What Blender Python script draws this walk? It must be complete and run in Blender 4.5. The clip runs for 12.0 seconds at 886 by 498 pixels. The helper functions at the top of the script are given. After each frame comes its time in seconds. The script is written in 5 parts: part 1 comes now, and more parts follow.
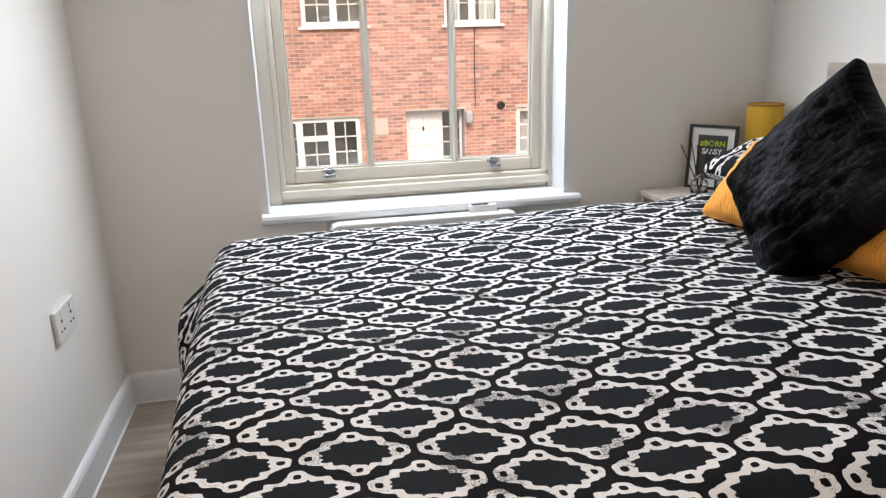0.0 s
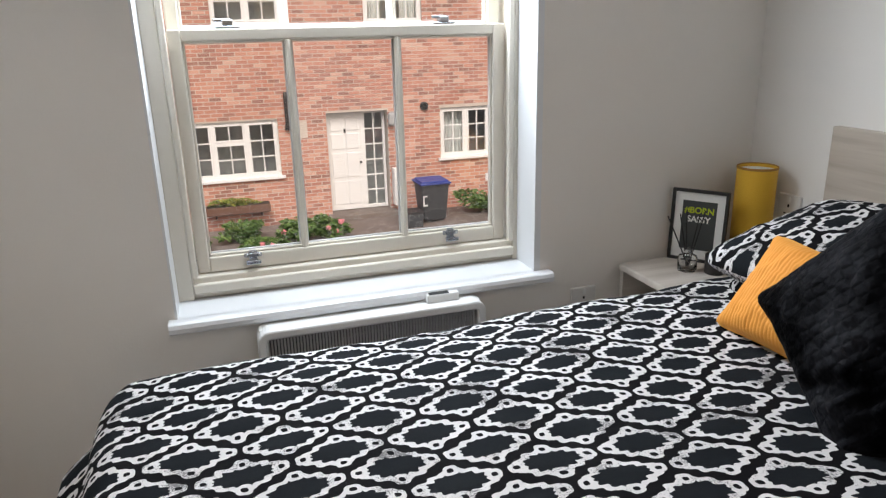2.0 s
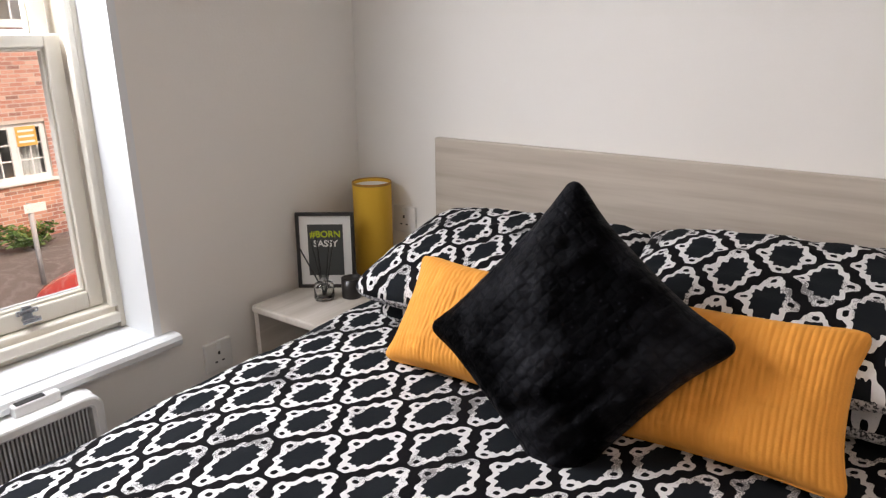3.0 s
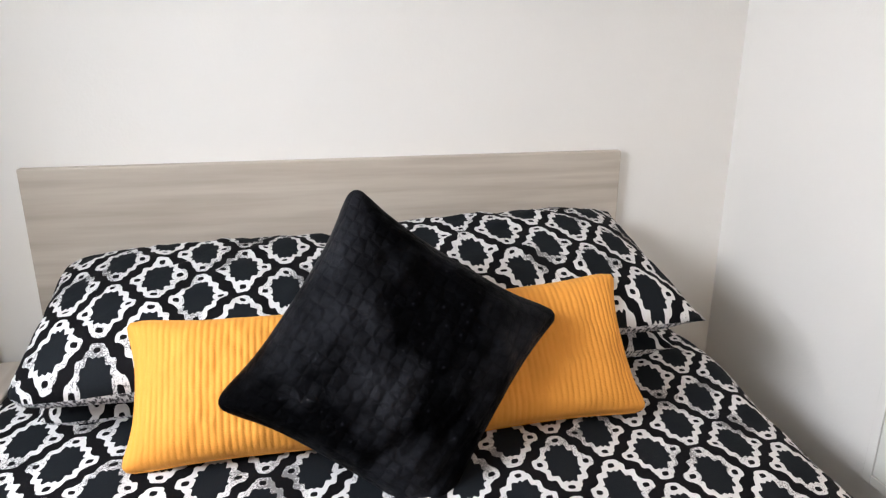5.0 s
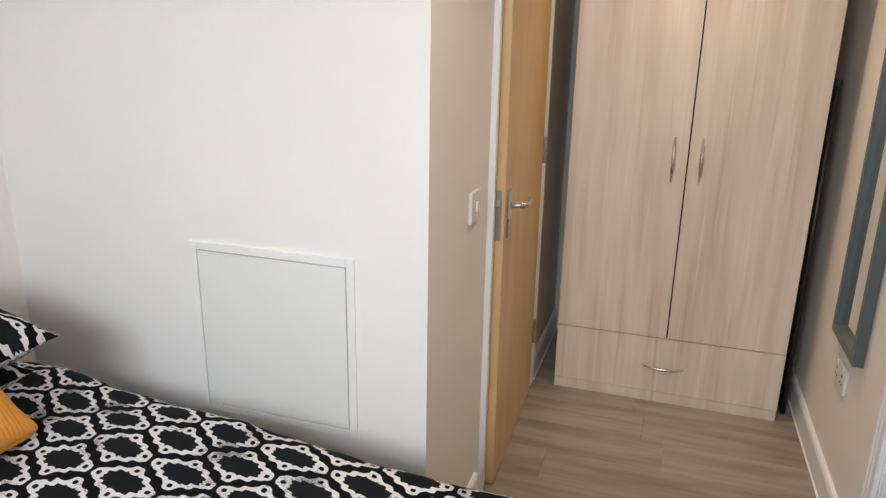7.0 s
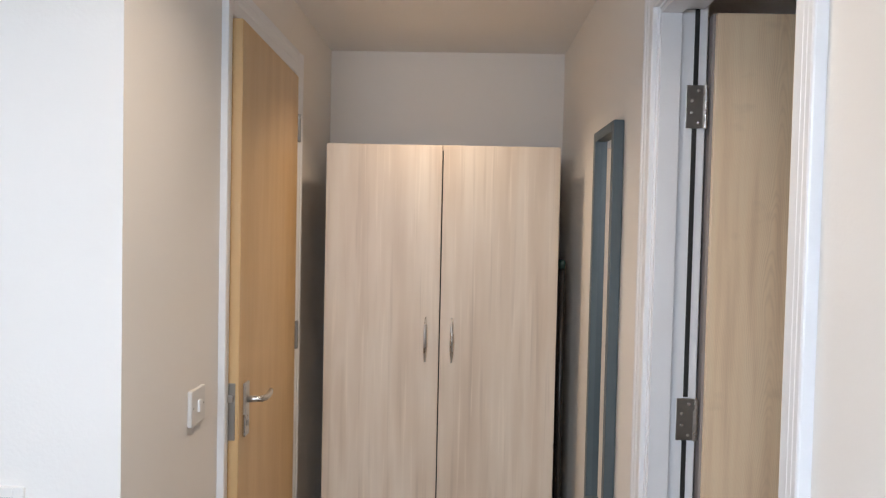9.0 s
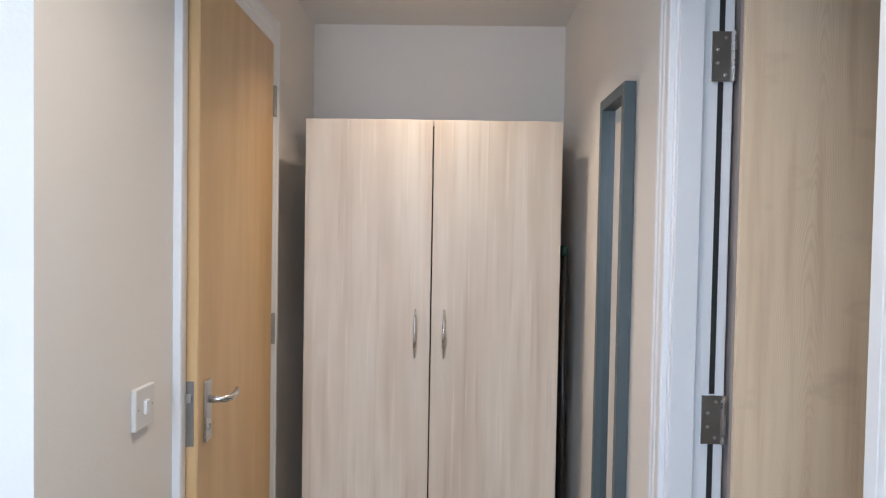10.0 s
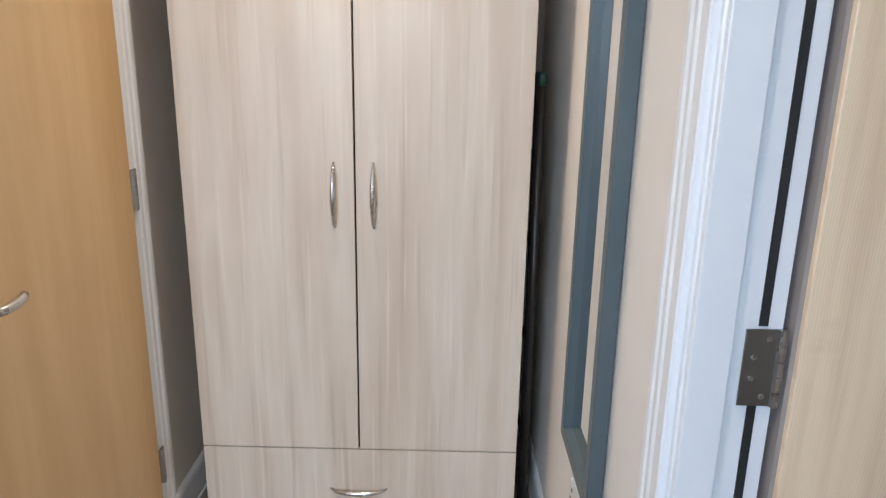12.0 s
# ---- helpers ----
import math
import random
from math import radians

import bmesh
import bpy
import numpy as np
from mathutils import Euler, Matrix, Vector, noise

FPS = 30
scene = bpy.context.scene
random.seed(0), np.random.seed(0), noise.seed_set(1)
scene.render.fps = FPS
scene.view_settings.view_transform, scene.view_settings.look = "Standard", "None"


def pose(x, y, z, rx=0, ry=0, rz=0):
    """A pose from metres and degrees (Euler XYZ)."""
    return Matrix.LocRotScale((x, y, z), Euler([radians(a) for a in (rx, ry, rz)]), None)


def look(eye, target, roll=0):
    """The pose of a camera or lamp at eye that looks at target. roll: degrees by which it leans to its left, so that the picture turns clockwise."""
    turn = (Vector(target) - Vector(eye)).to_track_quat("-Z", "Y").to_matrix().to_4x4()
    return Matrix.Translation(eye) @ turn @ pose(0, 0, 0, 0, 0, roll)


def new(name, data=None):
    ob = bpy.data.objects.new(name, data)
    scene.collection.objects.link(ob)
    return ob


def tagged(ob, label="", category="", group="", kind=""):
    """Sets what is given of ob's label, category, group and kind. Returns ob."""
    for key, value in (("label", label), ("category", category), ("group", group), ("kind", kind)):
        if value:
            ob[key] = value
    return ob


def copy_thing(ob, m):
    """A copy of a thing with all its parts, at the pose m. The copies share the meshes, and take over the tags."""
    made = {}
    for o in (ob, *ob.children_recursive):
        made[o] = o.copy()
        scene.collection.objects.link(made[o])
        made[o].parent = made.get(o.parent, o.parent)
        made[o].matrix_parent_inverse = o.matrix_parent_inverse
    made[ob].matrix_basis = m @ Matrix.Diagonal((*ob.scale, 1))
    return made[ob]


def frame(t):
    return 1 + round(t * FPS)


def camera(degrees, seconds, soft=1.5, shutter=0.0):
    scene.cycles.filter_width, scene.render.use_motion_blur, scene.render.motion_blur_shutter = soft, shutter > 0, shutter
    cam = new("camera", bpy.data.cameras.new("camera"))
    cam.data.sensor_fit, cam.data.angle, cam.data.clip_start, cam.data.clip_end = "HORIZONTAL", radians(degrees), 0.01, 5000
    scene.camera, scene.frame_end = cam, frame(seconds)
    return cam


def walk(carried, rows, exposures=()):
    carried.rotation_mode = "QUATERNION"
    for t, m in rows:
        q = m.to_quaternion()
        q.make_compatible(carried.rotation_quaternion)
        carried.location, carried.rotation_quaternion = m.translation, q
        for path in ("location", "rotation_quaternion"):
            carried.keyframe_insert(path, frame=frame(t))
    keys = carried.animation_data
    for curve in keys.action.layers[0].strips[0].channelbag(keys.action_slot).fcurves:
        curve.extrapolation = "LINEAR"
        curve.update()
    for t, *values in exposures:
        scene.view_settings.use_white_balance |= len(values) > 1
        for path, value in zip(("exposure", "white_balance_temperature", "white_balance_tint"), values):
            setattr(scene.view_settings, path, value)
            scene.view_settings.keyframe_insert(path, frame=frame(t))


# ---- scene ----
cam = camera(65.4, 12.0, soft=1.25)
PATH = [
    (0, (0.117, 1.37, 1.136), (0.488, 3.252, 0.573), -1.7),
    (0.5, (0.122, 1.49, 1.198), (0.429, 3.375, 0.605), -1.8),
    (1, (0.123, 1.599, 1.25), (0.423, 3.485, 0.656), -1.6),
    (1.5, (0.123, 1.734, 1.298), (0.458, 3.612, 0.698), -1.6),
    (2, (0.138, 1.849, 1.321), (0.725, 3.666, 0.726), -1.4),
    (2.5, (0.12, 2.001, 1.332), (1.269, 3.526, 0.739), -0.7),
    (3, (0.159, 2.148, 1.341), (1.703, 3.27, 0.743), -0.6),
    (3.2, (0.155, 2.233, 1.365), (1.783, 3.215, 0.745), -0.2),
    (4.8, (0.174, 2.69, 1.309), (2.082, 2.56, 0.723), -0.3),
    (5, (0.183, 2.738, 1.323), (2.057, 2.367, 0.732), 0.1),
    (5.5, (0.189, 2.87, 1.345), (1.857, 1.926, 0.773), 0.5),
    (6, (0.17, 2.951, 1.355), (1.47, 1.543, 0.785), 0.5),
    (6.5, (0.115, 3.001, 1.405), (1.037, 1.324, 0.822), 0.9),
    (7, (0.066, 3.053, 1.425), (0.666, 1.233, 0.852), 1.0),
    (7.3, (0.029, 3.084, 1.459), (0.464, 1.214, 0.900), 1.1),
    (7.6, (0.001, 3.1, 1.478), (0.293, 1.185, 0.982), 1.2),
    (9.5, (-0.081, 2.814, 1.412), (-0.032, 0.814, 1.408), 1.2),
    (10, (-0.089, 2.696, 1.380), (-0.041, 0.697, 1.321), 1.0),
    (10.5, (-0.108, 2.563, 1.369), (-0.061, 0.573, 1.174), 0.9),
    (11, (-0.116, 2.379, 1.377), (-0.075, 0.407, 1.048), 0.9),
    (11.3, (-0.143, 2.281, 1.362), (-0.108, 0.322, 0.96), 1.0),
    (11.6, (-0.184, 2.176, 1.350), (-0.153, 0.230, 0.889), 1.0),
    (12, (-0.237, 2.043, 1.35), (-0.217, 0.114, 0.824), 1.0),
]
EXPOSURES = [  # seconds, stops, kelvin, tint
    (0.0, 0.05, 7000, 14), (1.5, -0.34, 6950, 13), (2.5, -0.39, 7100, 14), (3.0, -0.10, 7450, 19), (5.0, 0.25, 7100, 15), (6.0, 0.11, 7000, 14), (7.0, 0.04, 7020, 14),
    (7.5, 0.06, 7020, 14), (9.5, 0.15, 6150, 12), (10.5, 0.33, 5680, 9), (12.0, 0.46, 5680, 8),
]
walk(cam, [(t, look(eye, target, roll)) for t, eye, target, roll in PATH], EXPOSURES)

# ---- world, sun, lamps ----
world = bpy.data.worlds.new("world")
scene.world = world
world.use_nodes = True
wn = world.node_tree
sky = wn.nodes.new("ShaderNodeTexSky")
sky.sky_type = 'NISHITA'
sky.sun_disc = False
sky.sun_elevation, sky.sun_rotation = radians(38), radians(160)
sky.air_density, sky.dust_density, sky.ozone_density = 1.0, 4.0, 1.0
wn.links.new(sky.outputs[0], wn.nodes["Background"].inputs[0])
wn.nodes["Background"].inputs[1].default_value = 0.15


def lamp(name, kind, m, energy, color, **settings):
    data = bpy.data.lights.new(name, kind)
    data.energy, data.color = energy, color
    if kind == 'SUN':
        data.angle = radians(settings["angle"])
    if kind == 'AREA':
        data.shape = settings.get("shape", 'RECTANGLE')
        data.size, data.size_y = settings["size"], settings.get("size_y", settings["size"])
        data.spread = radians(settings.get("spread", 180))
    ob = new(name, data)
    ob.matrix_world = m
    return ob


# a soft, overcast sun from behind the bedroom, over the street
lamp("sun", 'SUN', look((0, 0, 10), (2.5, 8, 0.5)), 3.6, (1.0, 0.96, 0.91), angle=25)
# daylight through the upper half of the sash window
lamp("window_daylight", 'AREA', look((0.5, 3.85, 1.73), (0.62, 2.85, 0.56)), 35, (0.75, 0.875, 1.0), size=0.84, size_y=0.48, spread=160)
# the recessed lamp in the passage ceiling
lamp("downlight_lamp", 'AREA', look((0.025, 0.50, 2.245), (0.025, 0.48, 0)), 3.5, (1.0, 0.78, 0.55), size=0.07, shape='DISK', spread=110)
# an assumed, unseen twin added as fill where the passage opens into the bedroom
lamp("downlight_lamp", 'AREA', look((0.025, 1.78, 2.245), (0.025, 1.80, 0)), 4.7, (1.0, 0.82, 0.62), size=0.07, shape='DISK', spread=135)


# ---- materials ----
class Nodes:
    """Short hand for node graphs."""

    def __init__(self, name):
        self.mat = bpy.data.materials.new(name)
        self.mat.use_nodes = True
        self.tree = self.mat.node_tree
        self.bsdf = self.tree.nodes["Principled BSDF"]

    def node(self, kind, *ins, **props):
        n = self.tree.nodes.new(kind)
        if "operation" in props:
            n.operation = props["operation"]
        if "data_type" in props:
            n.data_type, n.blend_type = props["data_type"], props["blend_type"]
        if "bands_direction" in props:
            n.wave_type, n.bands_direction = props["wave_type"], props["bands_direction"]
        if "feature" in props:
            n.feature = props["feature"]
        for i, v in enumerate(ins):
            self.put(n.inputs[i], v)
        return n

    def put(self, socket, v):
        if v is None:
            return
        if isinstance(v, bpy.types.NodeSocket):
            self.tree.links.new(v, socket)
        else:
            socket.default_value = v

    def math(self, op, a, b=None, c=None):
        return self.node("ShaderNodeMath", a, b, c, operation=op).outputs[0]

    def coords(self, scale=(1, 1, 1), kind="Object", turn=(0, 0, 0)):
        tc = self.node("ShaderNodeTexCoord")
        m = self.node("ShaderNodeMapping", tc.outputs[kind])
        m.inputs["Scale"].default_value = scale
        m.inputs["Rotation"].default_value = turn
        return m.outputs[0]

    def noise(self, vec, scale, detail=3.0, rough=0.55):
        n = self.node("ShaderNodeTexNoise")
        self.put(n.inputs["Vector"], vec)
        n.inputs["Scale"].default_value, n.inputs["Detail"].default_value, n.inputs["Roughness"].default_value = scale, detail, rough
        return n.outputs["Fac"]

    def ramp(self, fac, stops):
        r = self.node("ShaderNodeValToRGB", fac)
        el = r.color_ramp.elements
        while len(el) < len(stops):
            el.new(0.5)
        for e, (p, c) in zip(el, stops):
            e.position, e.color = p, (*c, 1) if len(c) == 3 else c
        return r.outputs[0]

    def mix(self, fac, a, b, blend='MIX'):
        n = self.node("ShaderNodeMix", data_type='RGBA', blend_type=blend)
        self.put(n.inputs[0], fac)
        self.put(n.inputs[6], a if isinstance(a, bpy.types.NodeSocket) else (*a, 1))
        self.put(n.inputs[7], b if isinstance(b, bpy.types.NodeSocket) else (*b, 1))
        return n.outputs[2]

    def bump(self, height, strength, distance=0.01):
        b = self.node("ShaderNodeBump")
        b.inputs["Strength"].default_value, b.inputs["Distance"].default_value = strength, distance
        self.put(b.inputs["Height"], height)
        self.put(self.bsdf.inputs["Normal"], b.outputs[0])

    def done(self, color, rough=0.5, metal=0.0, **more):
        self.put(self.bsdf.inputs["Base Color"], color if isinstance(color, bpy.types.NodeSocket) else (*color, 1))
        self.put(self.bsdf.inputs["Roughness"], rough)
        self.bsdf.inputs["Metallic"].default_value = metal
        for k, v in more.items():
            self.put(self.bsdf.inputs[k.replace("_", " ")], v)
        return self.mat


def dim(c, f):
    return tuple(v * f for v in c)


def paint(name, color, rough=0.5, var=0.06, scale=2.5, relief=0.05, fine=90, metal=0.0, **more):
    """A painted or moulded surface: broad unevenness, fine grain and relief."""
    n = Nodes(name)
    co = n.coords()
    wide, small = n.noise(co, scale, 4), n.noise(co, fine, 3)
    col = n.mix(n.math('MULTIPLY', wide, 1.0), dim(color, 1 - var), dim(color, 1 + var * 0.6))
    col = n.mix(n.math('MULTIPLY', small, var), col, dim(color, 0.7))
    r = n.math('ADD', n.math('MULTIPLY', wide, 0.12), rough - 0.06)
    if relief:
        n.bump(n.math('ADD', small, n.math('MULTIPLY', wide, 0.8)), relief, 0.004)
    return n.done(col, r, metal, **more)


def wood(name, dark, mid, light, along, stretch=14.0, scale=3.0, rough=0.42, fine=0.35, per_piece=0.0, rings=0.0, streaks=0.0):
    """Wood or wood-print laminate with its grain along one axis."""
    n = Nodes(name)
    s = [stretch] * 3
    s["xyz".index(along)] = 1.0
    co = n.coords(tuple(s))
    if per_piece:
        info = n.node("ShaderNodeObjectInfo")
        shift = n.node("ShaderNodeVectorMath", co, operation='ADD')
        n.put(shift.inputs[1], n.node("ShaderNodeCombineXYZ", n.math('MULTIPLY', info.outputs["Random"], 40), n.math('MULTIPLY', info.outputs["Random"], 17), 0.0).outputs[0])
        co = shift.outputs[0]
    band = n.noise(co, scale, 3, 0.5)
    grain = n.noise(co, scale * 7, 5, 0.65)
    col = n.ramp(band, [(0.30, dark), (0.47, mid), (0.60, light), (0.72, mid)])
    col = n.mix(n.math('MULTIPLY', grain, fine), col, dim(dark, 0.8))
    if rings:
        # close, wavering growth lines that gather into long pointed arches, and smudged knots
        wide, lean = n.coords((3.2, 3.2, 0.9)), n.coords((9.0, 9.0, 2.4))
        sep = n.node("ShaderNodeSeparateXYZ", n.coords())
        off = n.math('ADD', n.math('SUBTRACT', sep.outputs[0], 0.165), n.math('MULTIPLY', n.math('SUBTRACT', n.noise(wide, 1.0, 1), 0.5), 0.10))
        arch = n.math('ADD', n.math('SQRT', n.math('ADD', n.math('MULTIPLY', off, off), 0.0003)), n.math('MULTIPLY', sep.outputs[2], 0.07))
        field = n.math('ADD', n.math('MULTIPLY', arch, 0.5), n.math('ADD', n.math('MULTIPLY', n.noise(wide, 2.6, 2, 0.4), 0.020), n.math('MULTIPLY', n.noise(lean, 2.5, 3, 0.5), 0.008)))
        line = n.math('POWER', n.math('ADD', n.math('MULTIPLY', n.math('SINE', n.math('MULTIPLY', field, rings)), 0.5), 0.5), 2.0)
        fade = n.math('ADD', n.math('MULTIPLY', n.noise(lean, 2.0, 2), 0.85), -0.14)
        col = n.mix(n.math('MULTIPLY', line, n.math('MAXIMUM', fade, 0.05)), col, dim(dark, 0.84))
        knot = n.noise(n.coords((5.0, 5.0, 9.0)), 1.3, 3)
        col = n.mix(n.math('MINIMUM', n.math('MULTIPLY', n.math('MAXIMUM', n.math('SUBTRACT', knot, 0.60), 0.0), 2.6), 0.4), col, dim(dark, 0.7))
    if streaks:
        # sparse long streaks, some dark and some pale
        across = [30.0] * 3
        across["xyz".index(along)] = 1.0
        for shift, shade in ((0.0, dim(dark, 0.80)), (7.3, dim(light, 1.12))):
            s = n.noise(n.coords(tuple(across), "Object", (0, 0, 0.001 * shift)), 1.5 + 0.1 * shift, 2, 0.5)
            col = n.mix(n.math('MINIMUM', n.math('MULTIPLY', n.math('MAXIMUM', n.math('SUBTRACT', s, 0.58), 0.0), streaks), 0.6), col, shade)
    if per_piece:
        tone = n.math('ADD', n.math('MULTIPLY', info.outputs["Random"], per_piece), 1.0 - per_piece * 0.5)
        col = n.mix(1.0, col, n.node("ShaderNodeCombineColor", tone, tone, tone).outputs[0], 'MULTIPLY')
    n.bump(grain, 0.08, 0.002)
    return n.done(col, n.math('ADD', n.math('MULTIPLY', grain, 0.15), rough - 0.07))


def glass(name, tint=(1, 1, 1), rough=0.0):
    n = Nodes(name)
    return n.done(tint, rough, 0.0, Transmission_Weight=1.0, IOR=1.45)


PRINT_X, PRINT_Y = 0.1613, 0.1563          # the repeat of the printed chain rings, along the bed and across it


def chain_print(name, scale=1.0):
    """Charcoal cotton printed with worn white rings of chain links, laid out on the cloth's own metres (UV)."""
    n = Nodes(name)
    uv = n.coords((1, 1, 1), "UV")
    weave = n.noise(uv, 420, 2)
    wob = n.noise(uv, 30, 2)
    sep = n.node("ShaderNodeSeparateXYZ", uv)
    jig = n.math('MULTIPLY', n.math('SUBTRACT', wob, 0.5), 0.010)
    u, v = n.math('ADD', sep.outputs[0], jig), n.math('SUBTRACT', sep.outputs[1], jig)
    ln, wd = PRINT_X * scale, PRINT_Y * scale
    a, b = 0.0610 * scale, 0.0368 * scale
    masks = None
    for k in (0, 1):
        x = n.math('ABSOLUTE', n.math('SUBTRACT', n.math('WRAP', n.math('ADD', u, ln * (0.5 + 0.5 * k)), ln, 0.0), ln / 2))
        y = n.math('ABSOLUTE', n.math('SUBTRACT', n.math('WRAP', n.math('ADD', v, wd * (0.5 + 0.5 * k)), wd, 0.0), wd / 2))
        e = n.math('ADD', n.math('POWER', n.math('DIVIDE', x, a), 1.48), n.math('POWER', n.math('DIVIDE', y, b), 1.48))
        e = n.math('POWER', e, 1 / 1.48)
        # the arms swell and thin like twisted links
        ang = n.math('ARCTAN2', n.math('DIVIDE', y, b), n.math('DIVIDE', x, a))
        wave = n.math('MULTIPLY', n.math('SINE', n.math('MULTIPLY', ang, 12.0)), 0.075)
        off = n.math('ABSOLUTE', n.math('SUBTRACT', n.math('ADD', e, wave), 1.0))
        arm = n.math('LESS_THAN', off, 0.150)
        # a squarish link at each of the ring's four ends
        knobs, holes = None, None
        for cx, cy in ((a * 1.02, 0.0), (0.0, b * 1.04)):
            dx, dy = n.math('ABSOLUTE', n.math('SUBTRACT', x, cx)), n.math('ABSOLUTE', n.math('SUBTRACT', y, cy))
            d4 = n.math('ADD', n.math('POWER', dx, 3.0), n.math('POWER', dy, 3.0))
            kb = n.math('LESS_THAN', d4, (0.0134 * scale) ** 3)
            hl = n.math('GREATER_THAN', d4, (0.0055 * scale) ** 3)
            knobs = kb if knobs is None else n.math('MAXIMUM', knobs, kb)
            holes = hl if holes is None else n.math('MULTIPLY', holes, hl)
        inside = n.math('LESS_THAN', e, 0.95)
        inner = inside if k == 0 else n.math('MAXIMUM', inner, inside)
        ring = n.math('MULTIPLY', n.math('MAXIMUM', arm, knobs), holes)
        masks = ring if masks is None else n.math('MAXIMUM', masks, ring)
    patch = n.noise(uv, 9, 3)
    fleck = n.noise(uv, 300, 4, 0.75)
    worn = n.math('LESS_THAN', fleck, n.math('ADD', n.math('MULTIPLY', n.math('SUBTRACT', 0.56, patch), 1.1), 0.55))
    white = n.math('MULTIPLY', masks, n.math('ADD', n.math('MULTIPLY', worn, 0.72), 0.28))
    dark = n.mix(inner, (0.0058, 0.0054, 0.0064), (0.0100, 0.0117, 0.0142))
    pale = n.mix(fleck, (0.56, 0.54, 0.535), (0.71, 0.69, 0.685))
    col = n.mix(white, dark, pale)
    n.bump(n.math('ADD', n.math('MULTIPLY', weave, 0.4), n.noise(uv, 14, 4)), 0.22, 0.008)
    return n.done(col, 0.82, 0.0, Specular_IOR_Level=0.06)


def speckled_cloth(name):
    n = Nodes(name)
    uv = n.coords((1, 1, 1), "UV")
    f = n.noise(uv, 170, 3, 0.6)
    n.bump(n.noise(uv, 20, 4), 0.2, 0.006)
    return n.done(n.ramp(f, [(0.44, (0.02, 0.02, 0.025)), (0.54, (0.55, 0.54, 0.55))]), 0.85)


def ribbed_velvet(name, color):
    n = Nodes(name)
    uv = n.coords((1, 1, 1), "UV")
    f = n.noise(uv, 260, 3)
    wide = n.noise(uv, 6, 3)
    col = n.mix(wide, dim(color, 0.86), dim(color, 1.08))
    n.bump(n.math('ADD', f, wide), 0.25, 0.003)
    return n.done(col, 0.72, 0.0, Sheen_Weight=0.22, Sheen_Roughness=0.4, Sheen_Tint=(1.0, 0.75, 0.25, 1), Specular_IOR_Level=0.2)


def black_plush(name):
    n = Nodes(name)
    uv = n.coords((1, 1, 1), "UV")
    cell = n.node("ShaderNodeTexVoronoi", feature='DISTANCE_TO_EDGE')
    n.put(cell.inputs["Vector"], uv)
    cell.inputs["Scale"].default_value, cell.inputs["Randomness"].default_value = 50, 0.35
    seam = n.math('MINIMUM', n.math('MULTIPLY', cell.outputs["Distance"], 3.2), 1.0)
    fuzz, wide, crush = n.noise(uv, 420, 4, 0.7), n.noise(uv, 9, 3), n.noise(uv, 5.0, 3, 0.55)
    h = n.math('ADD', n.math('MULTIPLY', seam, 0.40), n.math('ADD', n.math('MULTIPLY', fuzz, 0.35), n.math('MULTIPLY', wide, 0.5)))
    n.bump(h, 0.85, 0.005)
    # the pile lies one way here and the other there: its sheen painted as soft pale patches, and deep black ones
    # flecked with lit tips
    pile_sheen = n.math('MINIMUM', n.math('MAXIMUM', n.math('MULTIPLY', n.math('SUBTRACT', crush, 0.43), 6.0), 0.0), 1.0)
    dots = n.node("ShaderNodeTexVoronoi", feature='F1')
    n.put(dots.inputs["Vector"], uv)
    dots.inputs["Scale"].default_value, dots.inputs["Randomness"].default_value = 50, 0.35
    fleck = n.math('MULTIPLY', n.math('LESS_THAN', dots.outputs["Distance"], 0.12), n.math('SUBTRACT', 1.0, pile_sheen))
    # sheen, darker seams and glinting tips are all put into the base colour
    col = n.mix(n.math('MULTIPLY', pile_sheen, n.math('ADD', n.math('MULTIPLY', seam, 0.40), 0.60)), (0.0008, 0.0008, 0.0011), (0.0120, 0.0123, 0.0160))
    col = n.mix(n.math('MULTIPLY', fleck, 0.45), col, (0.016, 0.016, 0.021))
    return n.done(col, 0.5, 0.0, Sheen_Weight=n.math('MULTIPLY', pile_sheen, 0.016), Sheen_Roughness=0.35, Specular_IOR_Level=n.math('ADD', n.math('MULTIPLY', pile_sheen, 0.05), 0.015))


M_WALL = paint("wall_paint", (0.835, 0.803, 0.762), 0.75, 0.03, 1.5, 0.10, 140)
M_CEIL = paint("ceiling_paint", (0.82, 0.80, 0.78), 0.8, 0.03, 1.5, 0.06, 120)
M_GLOSS = paint("white_gloss_woodwork", (0.83, 0.845, 0.87), 0.32, 0.03, 3, 0.05, 60)
M_HATCH = paint("hatch_paint", (0.79, 0.775, 0.725), 0.5, 0.03, 3, 0.05, 90)
M_CREAM = paint("cream_window_paint", (0.73, 0.68, 0.595), 0.38, 0.05, 4, 0.06, 70)
M_SILL = paint("white_sill_paint", (0.77, 0.785, 0.80), 0.30, 0.03, 5, 0.06, 60)
M_PLASTIC = paint("white_plastic", (0.78, 0.78, 0.77), 0.35, 0.02, 5, 0.0)
M_DARKSLOT = paint("dark_recess", (0.02, 0.02, 0.02), 0.7, 0.1, 5, 0.0)
M_CHROME = paint("brushed_chrome", (0.62, 0.61, 0.60), 0.28, 0.06, 12, 0.04, 200, 1.0)
M_STEEL = paint("satin_steel", (0.38, 0.37, 0.35), 0.38, 0.10, 14, 0.05, 200, 1.0)
M_PEWTER = paint("pewter_window_fitting", (0.46, 0.48, 0.51), 0.25, 0.1, 20, 0.05, 200, 1.0)
